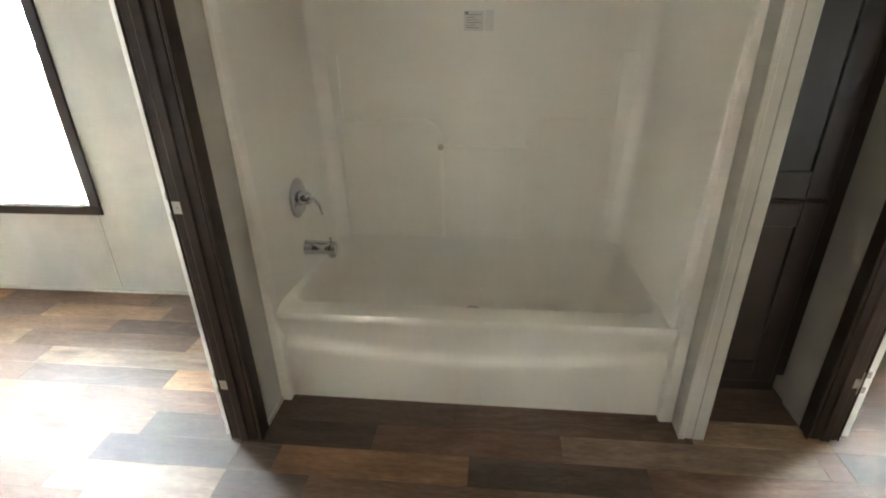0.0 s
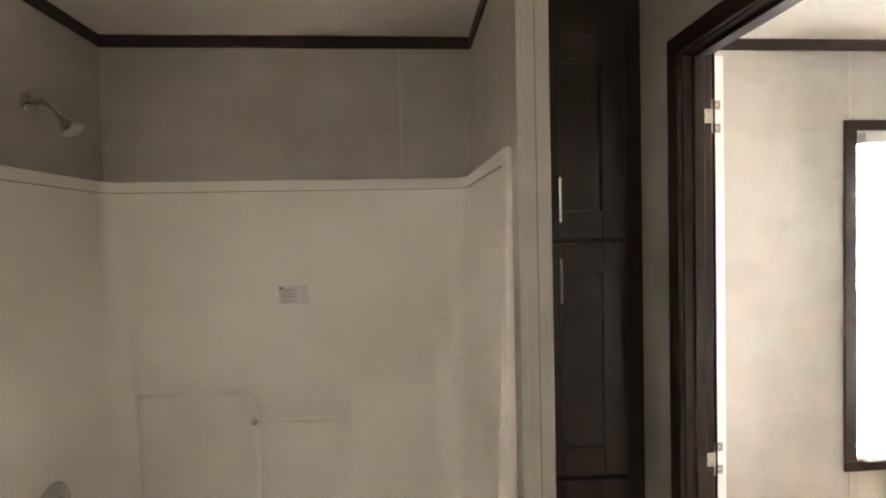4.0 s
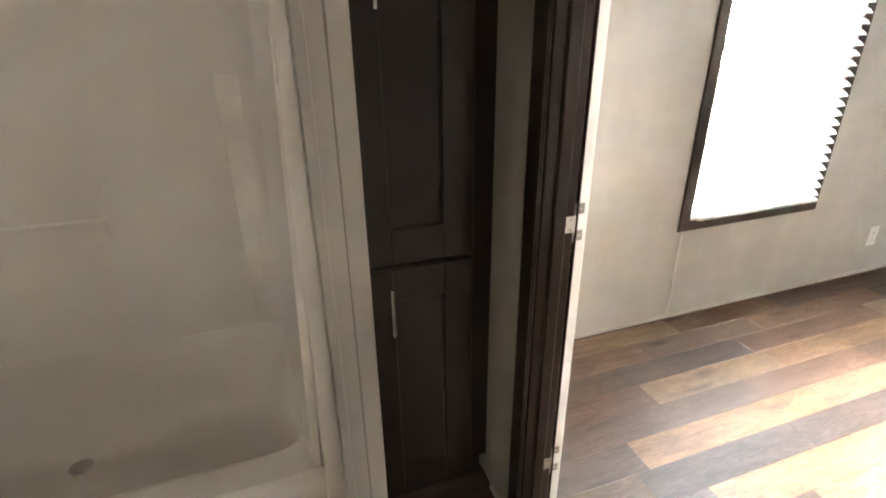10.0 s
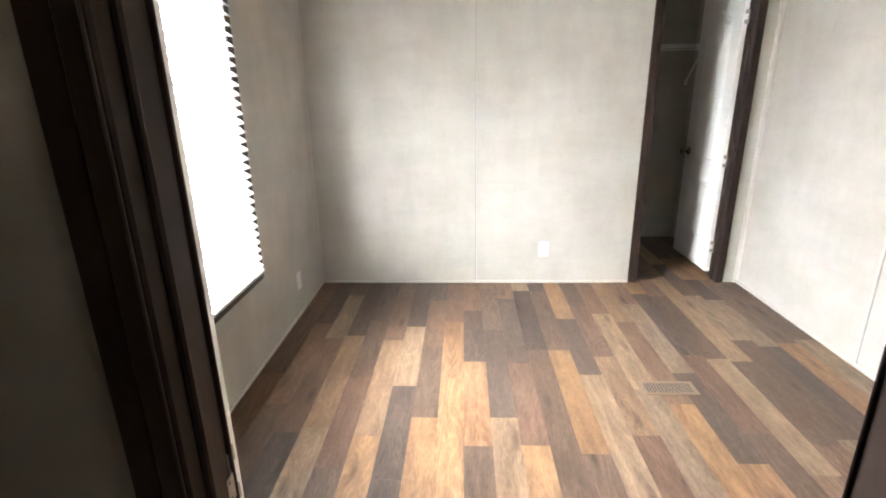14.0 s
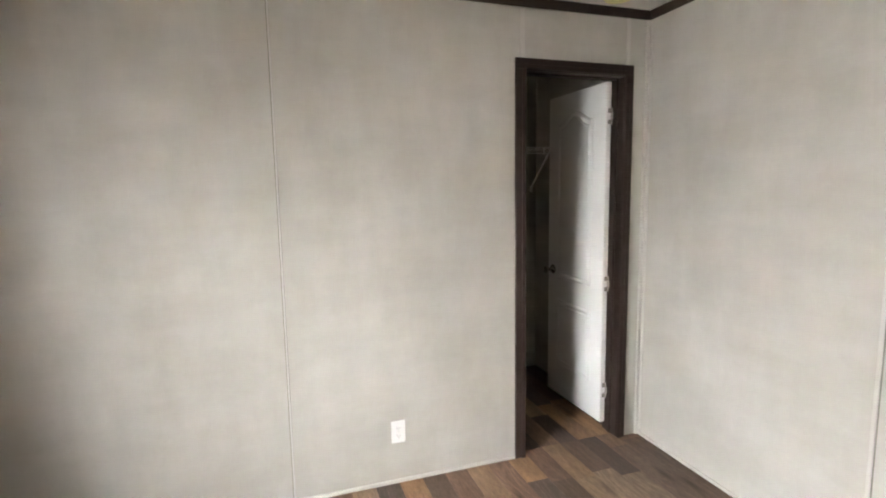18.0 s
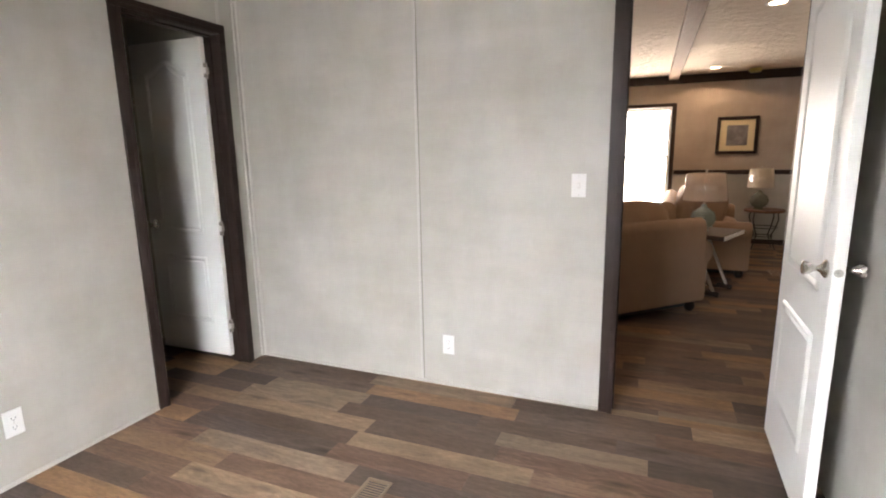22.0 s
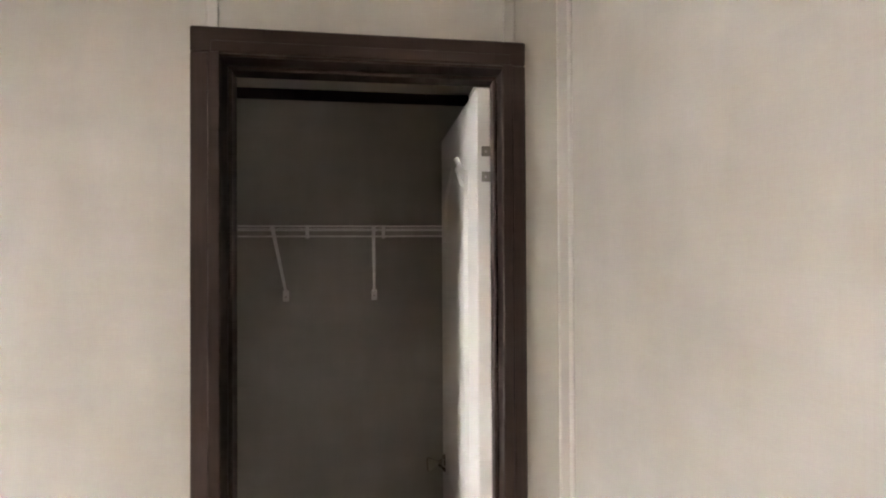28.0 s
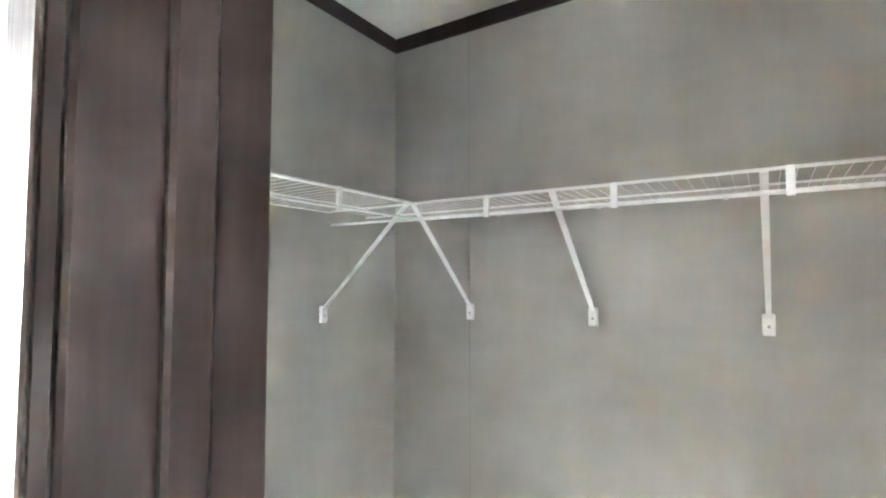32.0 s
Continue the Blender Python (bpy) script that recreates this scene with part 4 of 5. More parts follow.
part("bar_end", lathe(bmesh.new(), [(0.013, 0), (0.013, 0.012), (0.009, 0.016), (0, 0.016)], 16, pose(-0.106, SY1 - 0.028, 0.852, 90, 0, 0)), NICKEL, bar, smooth=40)

sticker = tagged(part("paper_label", boxes((-0.004, 0.077, SY1 - 0.003, SY1 - 0.0015, 1.323, 1.397)), LABEL), "small printed paper label stuck on the surround", "label")
for k in range(6):
    z = 1.384 - 0.0096 * k
    part("print_line", boxes((0.006, 0.066 - 0.012 * ((k * 5) % 3), SY1 - 0.0036, SY1 - 0.003, z - 0.0022, z)), INK, sticker)
part("print_mark", boxes((0.0, 0.014, SY1 - 0.0038, SY1 - 0.003, 1.384, 1.395)), INK, sticker)
tagged(part("clear_sticker", boxes((0.082, 0.116, SY1 - 0.002, SY1 - 0.0012, 1.322, 1.4)), CLEARTAG), "pale translucent sticker beside the paper label", "sticker")

VX, VY = -0.644, 1.82
valve = thing("shower_valve", (VX, VY, 0.735), "chrome shower valve with a lever handle", "shower valve")
part("escutcheon", lathe(bmesh.new(), [(0.08, 0), (0.08, 0.003), (0.074, 0.008), (0.03, 0.012), (0.028, 0.03), (0.024, 0.05), (0, 0.052)], 36, pose(VX, VY, 0.735, 0, 90, 0)), CHROME, valve, smooth=40)
part("lever", sweep(bmesh.new(), [(VX + 0.042, VY, 0.74), (VX + 0.066, VY + 0.004, 0.73), (VX + 0.082, VY + 0.012, 0.7), (VX + 0.088, VY + 0.02, 0.66)], 0.009, 10, flat=0.705), CHROME, valve, smooth=50)
SZ = 0.518
spout = thing("tub_spout", (VX, VY, SZ), "chrome tub spout with diverter pin", "tub spout")
part("body", lathe(bmesh.new(), [(0.033, 0), (0.033, 0.004), (0.03, 0.01), (0.028, 0.08), (0.03, 0.115), (0.026, 0.128), (0, 0.13)], 24, pose(VX + 0.006, VY, SZ, 0, 90, 0)), CHROME, spout, smooth=40)
part("outlet", lathe(bmesh.new(), [(0.018, 0), (0.018, 0.03), (0.012, 0.03), (0, 0.028)], 18, pose(VX + 0.115, VY, SZ - 0.038)), CHROME, spout, smooth=40)
part("diverter_pin", lathe(bmesh.new(), [(0.004, 0), (0.004, 0.012), (0.007, 0.014), (0.007, 0.02), (0, 0.021)], 12, pose(VX + 0.115, VY, SZ + 0.026)), CHROME, spout, smooth=40)
HY, HZ = 1.85, 2.05
shower = thing("wall_shower", (L1, HY, HZ), "chrome shower head on a bent arm", "wall shower")
part("flange", lathe(bmesh.new(), [(0.03, 0), (0.03, 0.004), (0.014, 0.012), (0, 0.012)], 24, pose(L1, HY, HZ, 0, 90, 0)), CHROME, shower, smooth=40)
part("arm", sweep(bmesh.new(), [(L1 + 0.004, HY, HZ), (L1 + 0.05, HY, HZ + 0.004), (L1 + 0.08, HY, HZ - 0.012), (L1 + 0.105, HY, HZ - 0.045)], 0.0085, 10), CHROME, shower, smooth=50)
part("head", lathe(bmesh.new(), [(0.01, 0), (0.013, 0.01), (0.016, 0.025), (0.034, 0.055), (0.036, 0.062), (0.031, 0.066), (0, 0.064)], 24, pose(L1 + 0.101, HY, HZ - 0.04, 0, 140, 0)), CHROME, shower, smooth=40)

# Unseen wall light behind the camera, added to brighten the bath.
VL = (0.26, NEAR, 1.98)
added_bath_light = thing("added_bath_light", VL, "unseen warm three-globe wall light, added to brighten the bath", "wall light")
part("back_plate", boxes((VL[0] - 0.28, VL[0] + 0.28, NEAR, NEAR + 0.025, VL[2] - 0.05, VL[2] + 0.05), soft=0.006), NICKEL, added_bath_light)
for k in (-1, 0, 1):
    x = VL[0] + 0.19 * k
    arm = part("arm", sweep(bmesh.new(), [(x, NEAR + 0.02, VL[2]), (x, NEAR + 0.09, VL[2]), (x, NEAR + 0.11, VL[2] - 0.02)], 0.008, 8), NICKEL, added_bath_light, smooth=50)
    part("globe", lathe(bmesh.new(), [(0.02, 0.0), (0.045, -0.03), (0.06, -0.075), (0.05, -0.12), (0, -0.135)], 24, pose(x, NEAR + 0.11, VL[2] - 0.01)), GLOBE, arm, "glowing globe of the added bath light", smooth=60)

# ---- linen cabinet ----
CF = 1.615
cab = thing("linen_cabinet", (1.09, 1.9, 0), "tall espresso linen cabinet with three shaker doors", "cabinet")
part("body", boxes((0.906, 1.2015, CF + 0.022, 2.24, 0.09, CEIL - 0.002), soft=0.001), CABINET, cab)
part("toe_kick", boxes((0.908, 1.262, CF + 0.075, 2.2, 0, 0.09)), CABINET, cab)
part("face_stile", boxes((0.906, 0.915, CF - 0.001, CF + 0.022, 0.09, CEIL - 0.003), soft=0.001), CABINET, cab)
part("filler_strip", boxes((1.2025, 1.278, CF + 0.06, CF + 0.07, 0.09, CEIL - 0.003), soft=0.001), CABINET, cab)
part("top_rail", boxes((0.916, 1.2, CF + 0.004, CF + 0.022, 2.2, CEIL - 0.003), soft=0.001), CABINET, cab)
for z0, z1, h in ((0.105, 0.824, (0.66, 0.788)), (0.838, 1.556, (1.381, 1.513)), (1.57, 2.19, (1.622, 1.755))):
    a, b, w, u = 0.917, 1.199, 0.077, 0.087
    bm = boxes((a, a + w, CF, CF + 0.02, z0, z1), (b - w, b, CF, CF + 0.02, z0, z1), (a + w, b - w, CF, CF + 0.02, z0, z0 + u), (a + w, b - w, CF, CF + 0.02, z1 - u, z1), soft=0.0018)
    d = part("door", bm, CABINET, cab)
    part("panel", boxes((a + w - 0.003, b - w - 0.0038, CF + 0.009, CF + 0.019, z0 + u - 0.003, z1 - u + 0.003)), CABINET, d)
    x = 0.983
    bm = sweep(bmesh.new(), [(x, CF - 0.03, h[0]), (x, CF - 0.03, h[1])], 0.0052, 12)
    for z in (h[0] + 0.022, h[1] - 0.022):
        sweep(bm, [(x, CF, z), (x, CF - 0.03, z)], 0.0042, 10)
    part("handle", bm, CHROME, d, "chrome bar handle", smooth=50)

# ---- small fixtures ----


def outlet(place, turn, switch=False):
    """A cover plate in local x and z on a wall at y = 0, facing -y."""
    root = tagged(new("light_switch" if switch else "wall_outlet"), "white toggle light switch on the vinyl wall" if switch else "white duplex outlet low on the vinyl wall", "light switch" if switch else "outlet", "" if switch else "wall outlets")
    part("cover_plate", boxes((-0.036, 0.036, -0.006, 0, -0.058, 0.058), soft=0.003, seg=2), PLASTIC, root)
    if switch:
        part("toggle", boxes((-0.005, 0.005, -0.017, -0.006, -0.004, 0.012), soft=0.002), PLASTIC, root)
        part("toggle_slot", boxes((-0.008, 0.008, -0.0066, -0.006, -0.015, 0.015)), LABEL, root)
    else:
        for z in (-0.02, 0.02):
            r = part("receptacle", boxes((-0.017, 0.017, -0.0078, -0.006, z - 0.0145, z + 0.0145), soft=0.0008), PLASTIC, root)
            part("socket_slot", boxes((-0.008, -0.006, -0.0082, -0.0078, z - 0.003, z + 0.006), (0.006, 0.008, -0.0082, -0.0078, z - 0.003, z + 0.006), (-0.002, 0.002, -0.0082, -0.0078, z - 0.011, z - 0.007)), DARKHOLE, r)
    for z in (-0.047, 0.047) if switch else (0,):
        part("screw", lathe(bmesh.new(), [(0.003, 0), (0.002, 0.001), (0, 0.001)], 10, pose(0, -0.006, z, 90, 0, 0)), NICKEL, root)
    root.matrix_basis = pose(*place, 0, 0, turn)
    return root


outlet((FAR, 0.526, 0.272), 90 + 180)
outlet((3.103, NEAR, 0.257), 180)
outlet((3.946, OUT, 0.232), 0)
outlet((2.392, NEAR, 1.187), 180, True)
outlet((0.24, -6.45, 1.18), 90, True)
outlet((0.24, -6.31, 1.18), 90, True)


def floor_vent(x0, x1, y0, y1, label):
    """A louvred register let into the floor, long along y."""
    root = thing("floor_vent", ((x0 + x1) / 2, (y0 + y1) / 2, 0), label, "floor vent", "floor vents")
    z = 0.003
    part("frame", boxes((x0, x1, y0, y0 + 0.014, z, z + 0.005), (x0, x1, y1 - 0.014, y1, z, z + 0.005), (x0, x0 + 0.014, y0 + 0.014, y1 - 0.014, z, z + 0.005), (x1 - 0.014, x1, y0 + 0.014, y1 - 0.014, z, z + 0.005), soft=0.0015), VENT, root)
    part("duct", boxes((x0 + 0.004, x1 - 0.004, y0 + 0.004, y1 - 0.004, z, z + 0.0008)), DARKHOLE, root)
    k = int((y1 - y0 - 0.03) / 0.0135)
    for i in range(k):
        y = y0 + 0.02 + i * (y1 - y0 - 0.04) / (k - 1)
        part("slat", boxes((x0 + 0.013, x1 - 0.013, y - 0.0022, y + 0.0022, z + 0.001, z + 0.0045)), VENT, root)
    return root


floor_vent(2.99, 3.105, -0.017, 0.247, "tan metal floor register in the plank floor")
floor_vent(0.675, 0.785, -4.86, -4.58, "tan metal floor register in the plank floor")


def alarm(x, y, label):
    root = thing("smoke_alarm", (x, y, CEIL), label, "smoke alarm", "smoke alarms")
    part("base", lathe(bmesh.new(), [(0.072, 0), (0.072, -0.008), (0.066, -0.012), (0, -0.012)], 32, pose(x, y, CEIL)), PLASTIC, root, smooth=40)
    part("body", lathe(bmesh.new(), [(0.06, -0.012), (0.058, -0.034), (0.045, -0.041), (0, -0.042)], 32, pose(x, y, CEIL)), PLASTIC, root, smooth=40)
    part("dust_cover", lathe(bmesh.new(), [(0.074, -0.013), (0.078, -0.03), (0.075, -0.05), (0.066, -0.058), (0.03, -0.056), (0, -0.057)], 32, pose(x, y, CEIL)), YELLOW, root, "yellow plastic dust cover", smooth=40)
    return root


alarm(4.25, -0.552, "ceiling smoke alarm under a yellow dust cover")
alarm(0.83, -6.44, "ceiling smoke alarm under a yellow dust cover")

# ---- closet wire shelving ----


def wire_run(label, length, clips, braces, turn, place):
    """A wire shelf along local x, against a wall at y = 0, front at y = -0.308, top at z = 0."""
    root = tagged(new("wire_shelf"), label, "wire shelf", "closet shelves")
    depth = 0.308
    for name, y, z, r in (("front_rod", -depth, 0, 0.0036), ("lip_rod", -depth, -0.041, 0.0036), ("middle_rod", -depth * 0.5, -0.004, 0.0026), ("back_rod", -0.012, -0.004, 0.0028)):
        part(name, sweep(bmesh.new(), [(0, y, z), (length, y, z)], r, 8), WIRE, root, smooth=60)
    bm = bmesh.new()
    for i in range(int(length / 0.026)):
        x = 0.012 + 0.026 * i
        sweep(bm, [(x, -0.008, 0.0), (x, -depth + 0.003, 0.0035)], 0.0006, 5)
    tagged(part("wire_mesh", bm, WIRE, root), kind="stuff")
    for x in clips:
        part("lip_clip", boxes((x - 0.007, x + 0.007, -depth - 0.005, -depth + 0.004, -0.05, 0.004), soft=0.0015), WIRE, root)
    for x in braces:
        bm = bmesh.new()
        a, b = Vector((x, -depth + 0.002, -0.004)), Vector((x, -0.008, -0.285))
        d = (b - a).normalized()
        side, up = Vector((1, 0, 0)), d.cross(Vector((1, 0, 0)))
        vs = [bm.verts.new(p + side * sx * w + up * su * 0.0025) for p, w in ((a, 0.0074), (b, 0.0056)) for sx, su in ((-1, -1), (1, -1), (1, 1), (-1, 1))]
        for q in ((0, 1, 2, 3), (7, 6, 5, 4), (0, 4, 5, 1), (1, 5, 6, 2), (2, 6, 7, 3), (3, 7, 4, 0)):
            bm.faces.new([vs[k] for k in q])
        br = part("brace", bm, WIRE, root)
        part("foot", boxes((x - 0.013, x + 0.013, -0.012, 0, -0.326, -0.276), soft=0.003), WIRE, br)
        part("screw", lathe(bmesh.new(), [(0.004, 0), (0.003, 0.0015), (0, 0.0015)], 10, pose(x, -0.012, -0.305, 90, 0, 0)), NICKEL, br)
    for i in range(int(length / 0.3)):
        x = 0.1 + 0.3 * i
        part("wall_clip", boxes((x - 0.005, x + 0.005, -0.015, 0, -0.009, 0.003), soft=0.0015), PLASTIC, root)
    root.matrix_basis = pose(*place, 0, 0, turn)
    return root


SHELF = 1.768
# local x runs along -y of the closet's back wall, from the closet's end wall
wire_run("white wire closet shelf on four diagonal braces", CLO_LEFT - CLO_RIGHT - 0.01, [CLO_LEFT - 0.005 - y for y in (0.063, -0.235, -0.536, -0.84)],
         [CLO_LEFT - 0.005 - y for y in (0.281, -0.1, -0.497, -0.9)], -90, (CLO_BACK, CLO_LEFT - 0.005, SHELF))
wire_run("short white wire closet shelf on diagonal braces", CLO_BACK - 0.312 - CLO_FRONT - 0.005, [5.162 - CLO_FRONT - 0.005, 4.86 - CLO_FRONT - 0.005], [5.409 - CLO_FRONT - 0.005], 0, (CLO_FRONT + 0.005, CLO_LEFT, SHELF))

# ---- living room, seen through its doorway ----


def pad(x0, x1, y0, y1, z0, z1, r=0.05, puff=0.02):
    """A stuffed cushion block with swollen faces."""
    bm = bmesh.new()
    box(bm, x0, x1, y0, y1, z0, z1)
    bmesh.ops.subdivide_edges(bm, edges=bm.edges[:], cuts=5, use_grid_fill=True)
    c = Vector(((x0 + x1) / 2, (y0 + y1) / 2, (z0 + z1) / 2))
    h = Vector(((x1 - x0) / 2, (y1 - y0) / 2, (z1 - z0) / 2))
    for v in bm.verts:
        q = Vector([(v.co[i] - c[i]) / h[i] for i in range(3)])
        n = Vector()
        inner = Vector([max(-h[i] + r, min(h[i] - r, v.co[i] - c[i])) for i in range(3)])
        d = (v.co - c) - inner
        if d.length > 1e-6:
            v.co = c + inner + d.normalized() * min(d.length, r)
        for i in range(3):
            if abs(q[i]) > 0.99:
                n[i] = math.copysign(1, q[i])
        f = [1 - q[i] ** 2 for i in range(3) if abs(q[i]) <= 0.99]
        if len(f) == 2:
            v.co += n * puff * f[0] * f[1]
    return bm


def make_sofa(name, wide, label, seats=2, o=0.0):
    """Back outside at y = 0, facing -y, from x = 0 to wide, its arms past the feet by o."""
    root = tagged(new(name), label, "sofa", "living room sofas")
    deep = 0.9
    part("base", boxes((0.05 - o, wide - 0.05 + o, -deep + 0.05, -0.02, 0.085, 0.3), soft=0.02, seg=2), FABRIC, root, smooth=50)
    # Near-black block: the shade beneath the sofa, put in as colour.
    part("underside_shade", boxes((0.1, wide - 0.1, -deep + 0.12, -0.09, 0.03, 0.087)), DARKHOLE, root, "near-black block for the shade under the sofa")
    bm = bmesh.new()
    prof = [(0.0, 0.085), (0.0, 0.72), (-0.02, 0.775), (-0.07, 0.8), (-0.13, 0.785), (-0.17, 0.74), (-0.2, 0.3), (-0.2, 0.085)]
    a, b = [bm.verts.new((0.03 - o, y, z)) for y, z in prof], [bm.verts.new((wide - 0.03 + o, y, z)) for y, z in prof]
    bm.faces.new(a), bm.faces.new(b[::-1])
    for i in range(len(a)):
        j = (i + 1) % len(a)
        bm.faces.new((a[i], b[i], b[j], a[j]))
    bmesh.ops.recalc_face_normals(bm, faces=bm.faces[:])
    bmesh.ops.bevel(bm, geom=[e for e in bm.edges if e.calc_face_angle(0) > 0.9], offset=0.02, segments=2, affect="EDGES")
    part("back", bm, FABRIC, root, smooth=60)
    for s, x in ((-1, 0.085 - o), (1, wide - 0.085 + o)):
        out = [(0.085, 0.085), (0.085, 0.4), (0.105, 0.42), (0.135, 0.45), (0.15, 0.5), (0.14, 0.55), (0.105, 0.59), (0.04, 0.605), (-0.05, 0.59), (-0.09, 0.55), (-0.1, 0.5), (-0.1, 0.085)]
        bm = prism(bmesh.new(), [(x + s * u, z) for u, z in out], -deep, -0.004)
        bmesh.ops.bevel(bm, geom=[e for e in bm.edges if e.calc_face_angle(0) > 1.2], offset=0.015, segments=2, affect="EDGES")
        part("arm", bm, FABRIC, root, smooth=60)
    step = (wide - 0.44 + 2 * o) / seats
    for k in range(seats):
        x0 = 0.22 - o + k * step
        part("seat_cushion", pad(x0 + 0.004, x0 + step - 0.004, -deep + 0.01, -0.24, 0.29, 0.46, 0.05), FABRIC, root, smooth=80)
        part("back_cushion", moved(pad(x0 + 0.006, x0 + step - 0.006, -0.1, 0.1, -0.22, 0.24, 0.07, 0.05), pose(0, -0.29, 0.66, 12, 0, 0)), FABRIC, root, smooth=80)
    for x in (0.07, wide - 0.07):
        for y in (-0.06, -deep + 0.08):
            part("foot", lathe(bmesh.new(), [(0.026, 0), (0.04, 0.018), (0.045, 0.045), (0.036, 0.075), (0.045, 0.1), (0, 0.1)], 16, pose(x, y, 0)), BLACKWOOD, root, "black turned bun foot", smooth=50)
    return root


s1 = make_sofa("loveseat", 1.67, "tan chenille loveseat with rolled arms, seen from behind", 2, 0.05)
s1.matrix_basis = pose(1.6, -3.0, 0, 0, 0, 44.5)
s2 = make_sofa("sofa", 2.1, "tan chenille sofa with rolled arms and cushions", 3)
s2.matrix_basis = pose(1.95, -4.36, 0, 0, 0, -93)


def cushion(place, turn, tip, size, material, label):
    root = tagged(part("throw_pillow", pad(-size / 2, size / 2, -0.06, 0.06, 0, size, 0.055, 0.05), material, smooth=80), label, "pillow", "sofa pillows")
    root.matrix_basis = pose(*place, tip, 0, turn)
    return root


cushion((1.48, -4.68, 0.46), -60, 18, 0.42, FABRIC, "tan square pillow leaning on the sofa arm")
cushion((1.56, -5.36, 0.46), -97, 20, 0.42, PILLOW, "rust patterned square pillow on the sofa")
cushion((1.54, -5.88, 0.46), -120, 20, 0.4, PILLOW, "rust patterned square pillow on the sofa")
cushion((2.33, -2.72, 0.47), 30, 20, 0.4, FABRIC, "tan square pillow on the loveseat")

tbl = thing("end_table", (1.455, -3.615, 0), "dark-topped end table on slanted pale metal legs", "end table", turn=156.5)
M = pose(1.455, -3.615, 0, 0, 0, 156.5)
part("tabletop", moved(boxes((-0.19, 0.15, -0.29, 0.28, 0.56, 0.6), soft=0.004), M), TABLETOP, tbl)
part("edge_band", moved(boxes((0.15, 0.156, -0.292, 0.282, 0.562, 0.598), soft=0.001), M), WIRE, tbl, "white edge band")
for y in (-0.13, 0.24):
    leg = part("leg", moved(sweep(bmesh.new(), [(-0.17, y, 0.56), (0.055, y, 0.04)], 0.015, 8), M), SILVER, tbl, smooth=50)
    part("foot", moved(sweep(bmesh.new(), [(-0.03, y, 0.036), (0.06, y, 0.036), (0.1, y, 0.028)], 0.026, 10), M), BLACKWOOD, leg, "black foot cap", smooth=50)
    part("foot_bar", moved(sweep(bmesh.new(), [(-0.17, y, 0.02), (-0.02, y, 0.02)], 0.014, 8), M), BLACKWOOD, leg, smooth=50)


def table_lamp(place, r, label, tall=0.54, glaze=CERAMIC, cloth=SHADE):
    """Ribbed glazed body, drum shade still in its clear wrap."""
    root = thing("table_lamp", place, label, "table lamp", "living room lamps")
    m = pose(*place)
    f = tall / 0.54
    prof = [(0.055, 0), (0.055, 0.012), (0.04, 0.02), (0.085, 0.06), (0.105, 0.11), (0.095, 0.16), (0.055, 0.205), (0.026, 0.225), (0.024, 0.25), (0, 0.25)]
    base = part("base", lathe(bmesh.new(), [(a * f, b * f) for a, b in prof], 28, m), glaze, root, "glazed ribbed base", smooth=50)
    for k in range(7):
        z = 0.045 + 0.022 * k
        rr = 0.078 + 0.03 * math.sin(math.pi * min(1, max(0, (z - 0.03) / 0.17)))
        part("rib", sweep(bmesh.new(), [m @ Vector((f * rr * math.cos(t), f * rr * math.sin(t), f * z)) for t in (2 * math.pi * i / 24 for i in range(24))], 0.004, 6, True), glaze, base, smooth=60)
    part("stem", sweep(bmesh.new(), [m @ Vector((0, 0, 0.245 * f)), m @ Vector((0, 0, 0.55 * f))], 0.006, 8), NICKEL, root, smooth=60)
    part("finial", lathe(bmesh.new(), [(0.006, 0), (0.012, 0.008), (0.01, 0.016), (0, 0.022)], 12, m @ pose(0, 0, 0.55 * f)), NICKEL, root, smooth=50)
    z0, z1 = 0.29 * f, 0.535 * f
    bm = bmesh.new()
    n = 36
    for rad, flip in ((0, 1), (-0.002, -1)):
        a = [bm.verts.new(m @ Vector(((r + rad) * math.cos(t), (r + rad) * math.sin(t), z0))) for t in (2 * math.pi * i / n for i in range(n))]
        b = [bm.verts.new(m @ Vector(((r * 0.86 + rad) * math.cos(t), (r * 0.86 + rad) * math.sin(t), z1))) for t in (2 * math.pi * i / n for i in range(n))]
        for i in range(n):
            q = (a[i], a[(i + 1) % n], b[(i + 1) % n], b[i])
            bm.faces.new(q if flip > 0 else q[::-1])
    sh = part("shade", bm, cloth, root, "cream drum shade", smooth=60)
    bm = bmesh.new()
    a = [bm.verts.new(m @ Vector(((r + 0.004 + 0.003 * math.sin(9 * t)) * math.cos(t), (r + 0.004 + 0.003 * math.sin(9 * t)) * math.sin(t), z0 - 0.006))) for t in (2 * math.pi * i / 54 for i in range(54))]
    b = [bm.verts.new(m @ Vector(((r * 0.86 + 0.004 + 0.003 * math.sin(7 * t + 1)) * math.cos(t), (r * 0.86 + 0.004 + 0.003 * math.sin(7 * t + 1)) * math.sin(t), z1 + 0.004))) for t in (2 * math.pi * i / 54 for i in range(54))]
    for i in range(54):
        bm.faces.new((a[i], a[(i + 1) % 54], b[(i + 1) % 54], b[i]))
    w = part("clear_wrap", bm, WRAP, sh, "clear shop wrap with creases", smooth=80)
    w.modifiers.new("thick", "SOLIDIFY").thickness = 0.0008
    w.visible_shadow = False
    return root


table_lamp((1.575, -3.66, 0.6), 0.187, "table lamp with pale teal base and wrapped taupe shade", cloth=TAUPE)
table_lamp((0.665, -6.3, 0.545), 0.158, "table lamp with grey-green base and wrapped shade", 0.555, CERAMIC2)


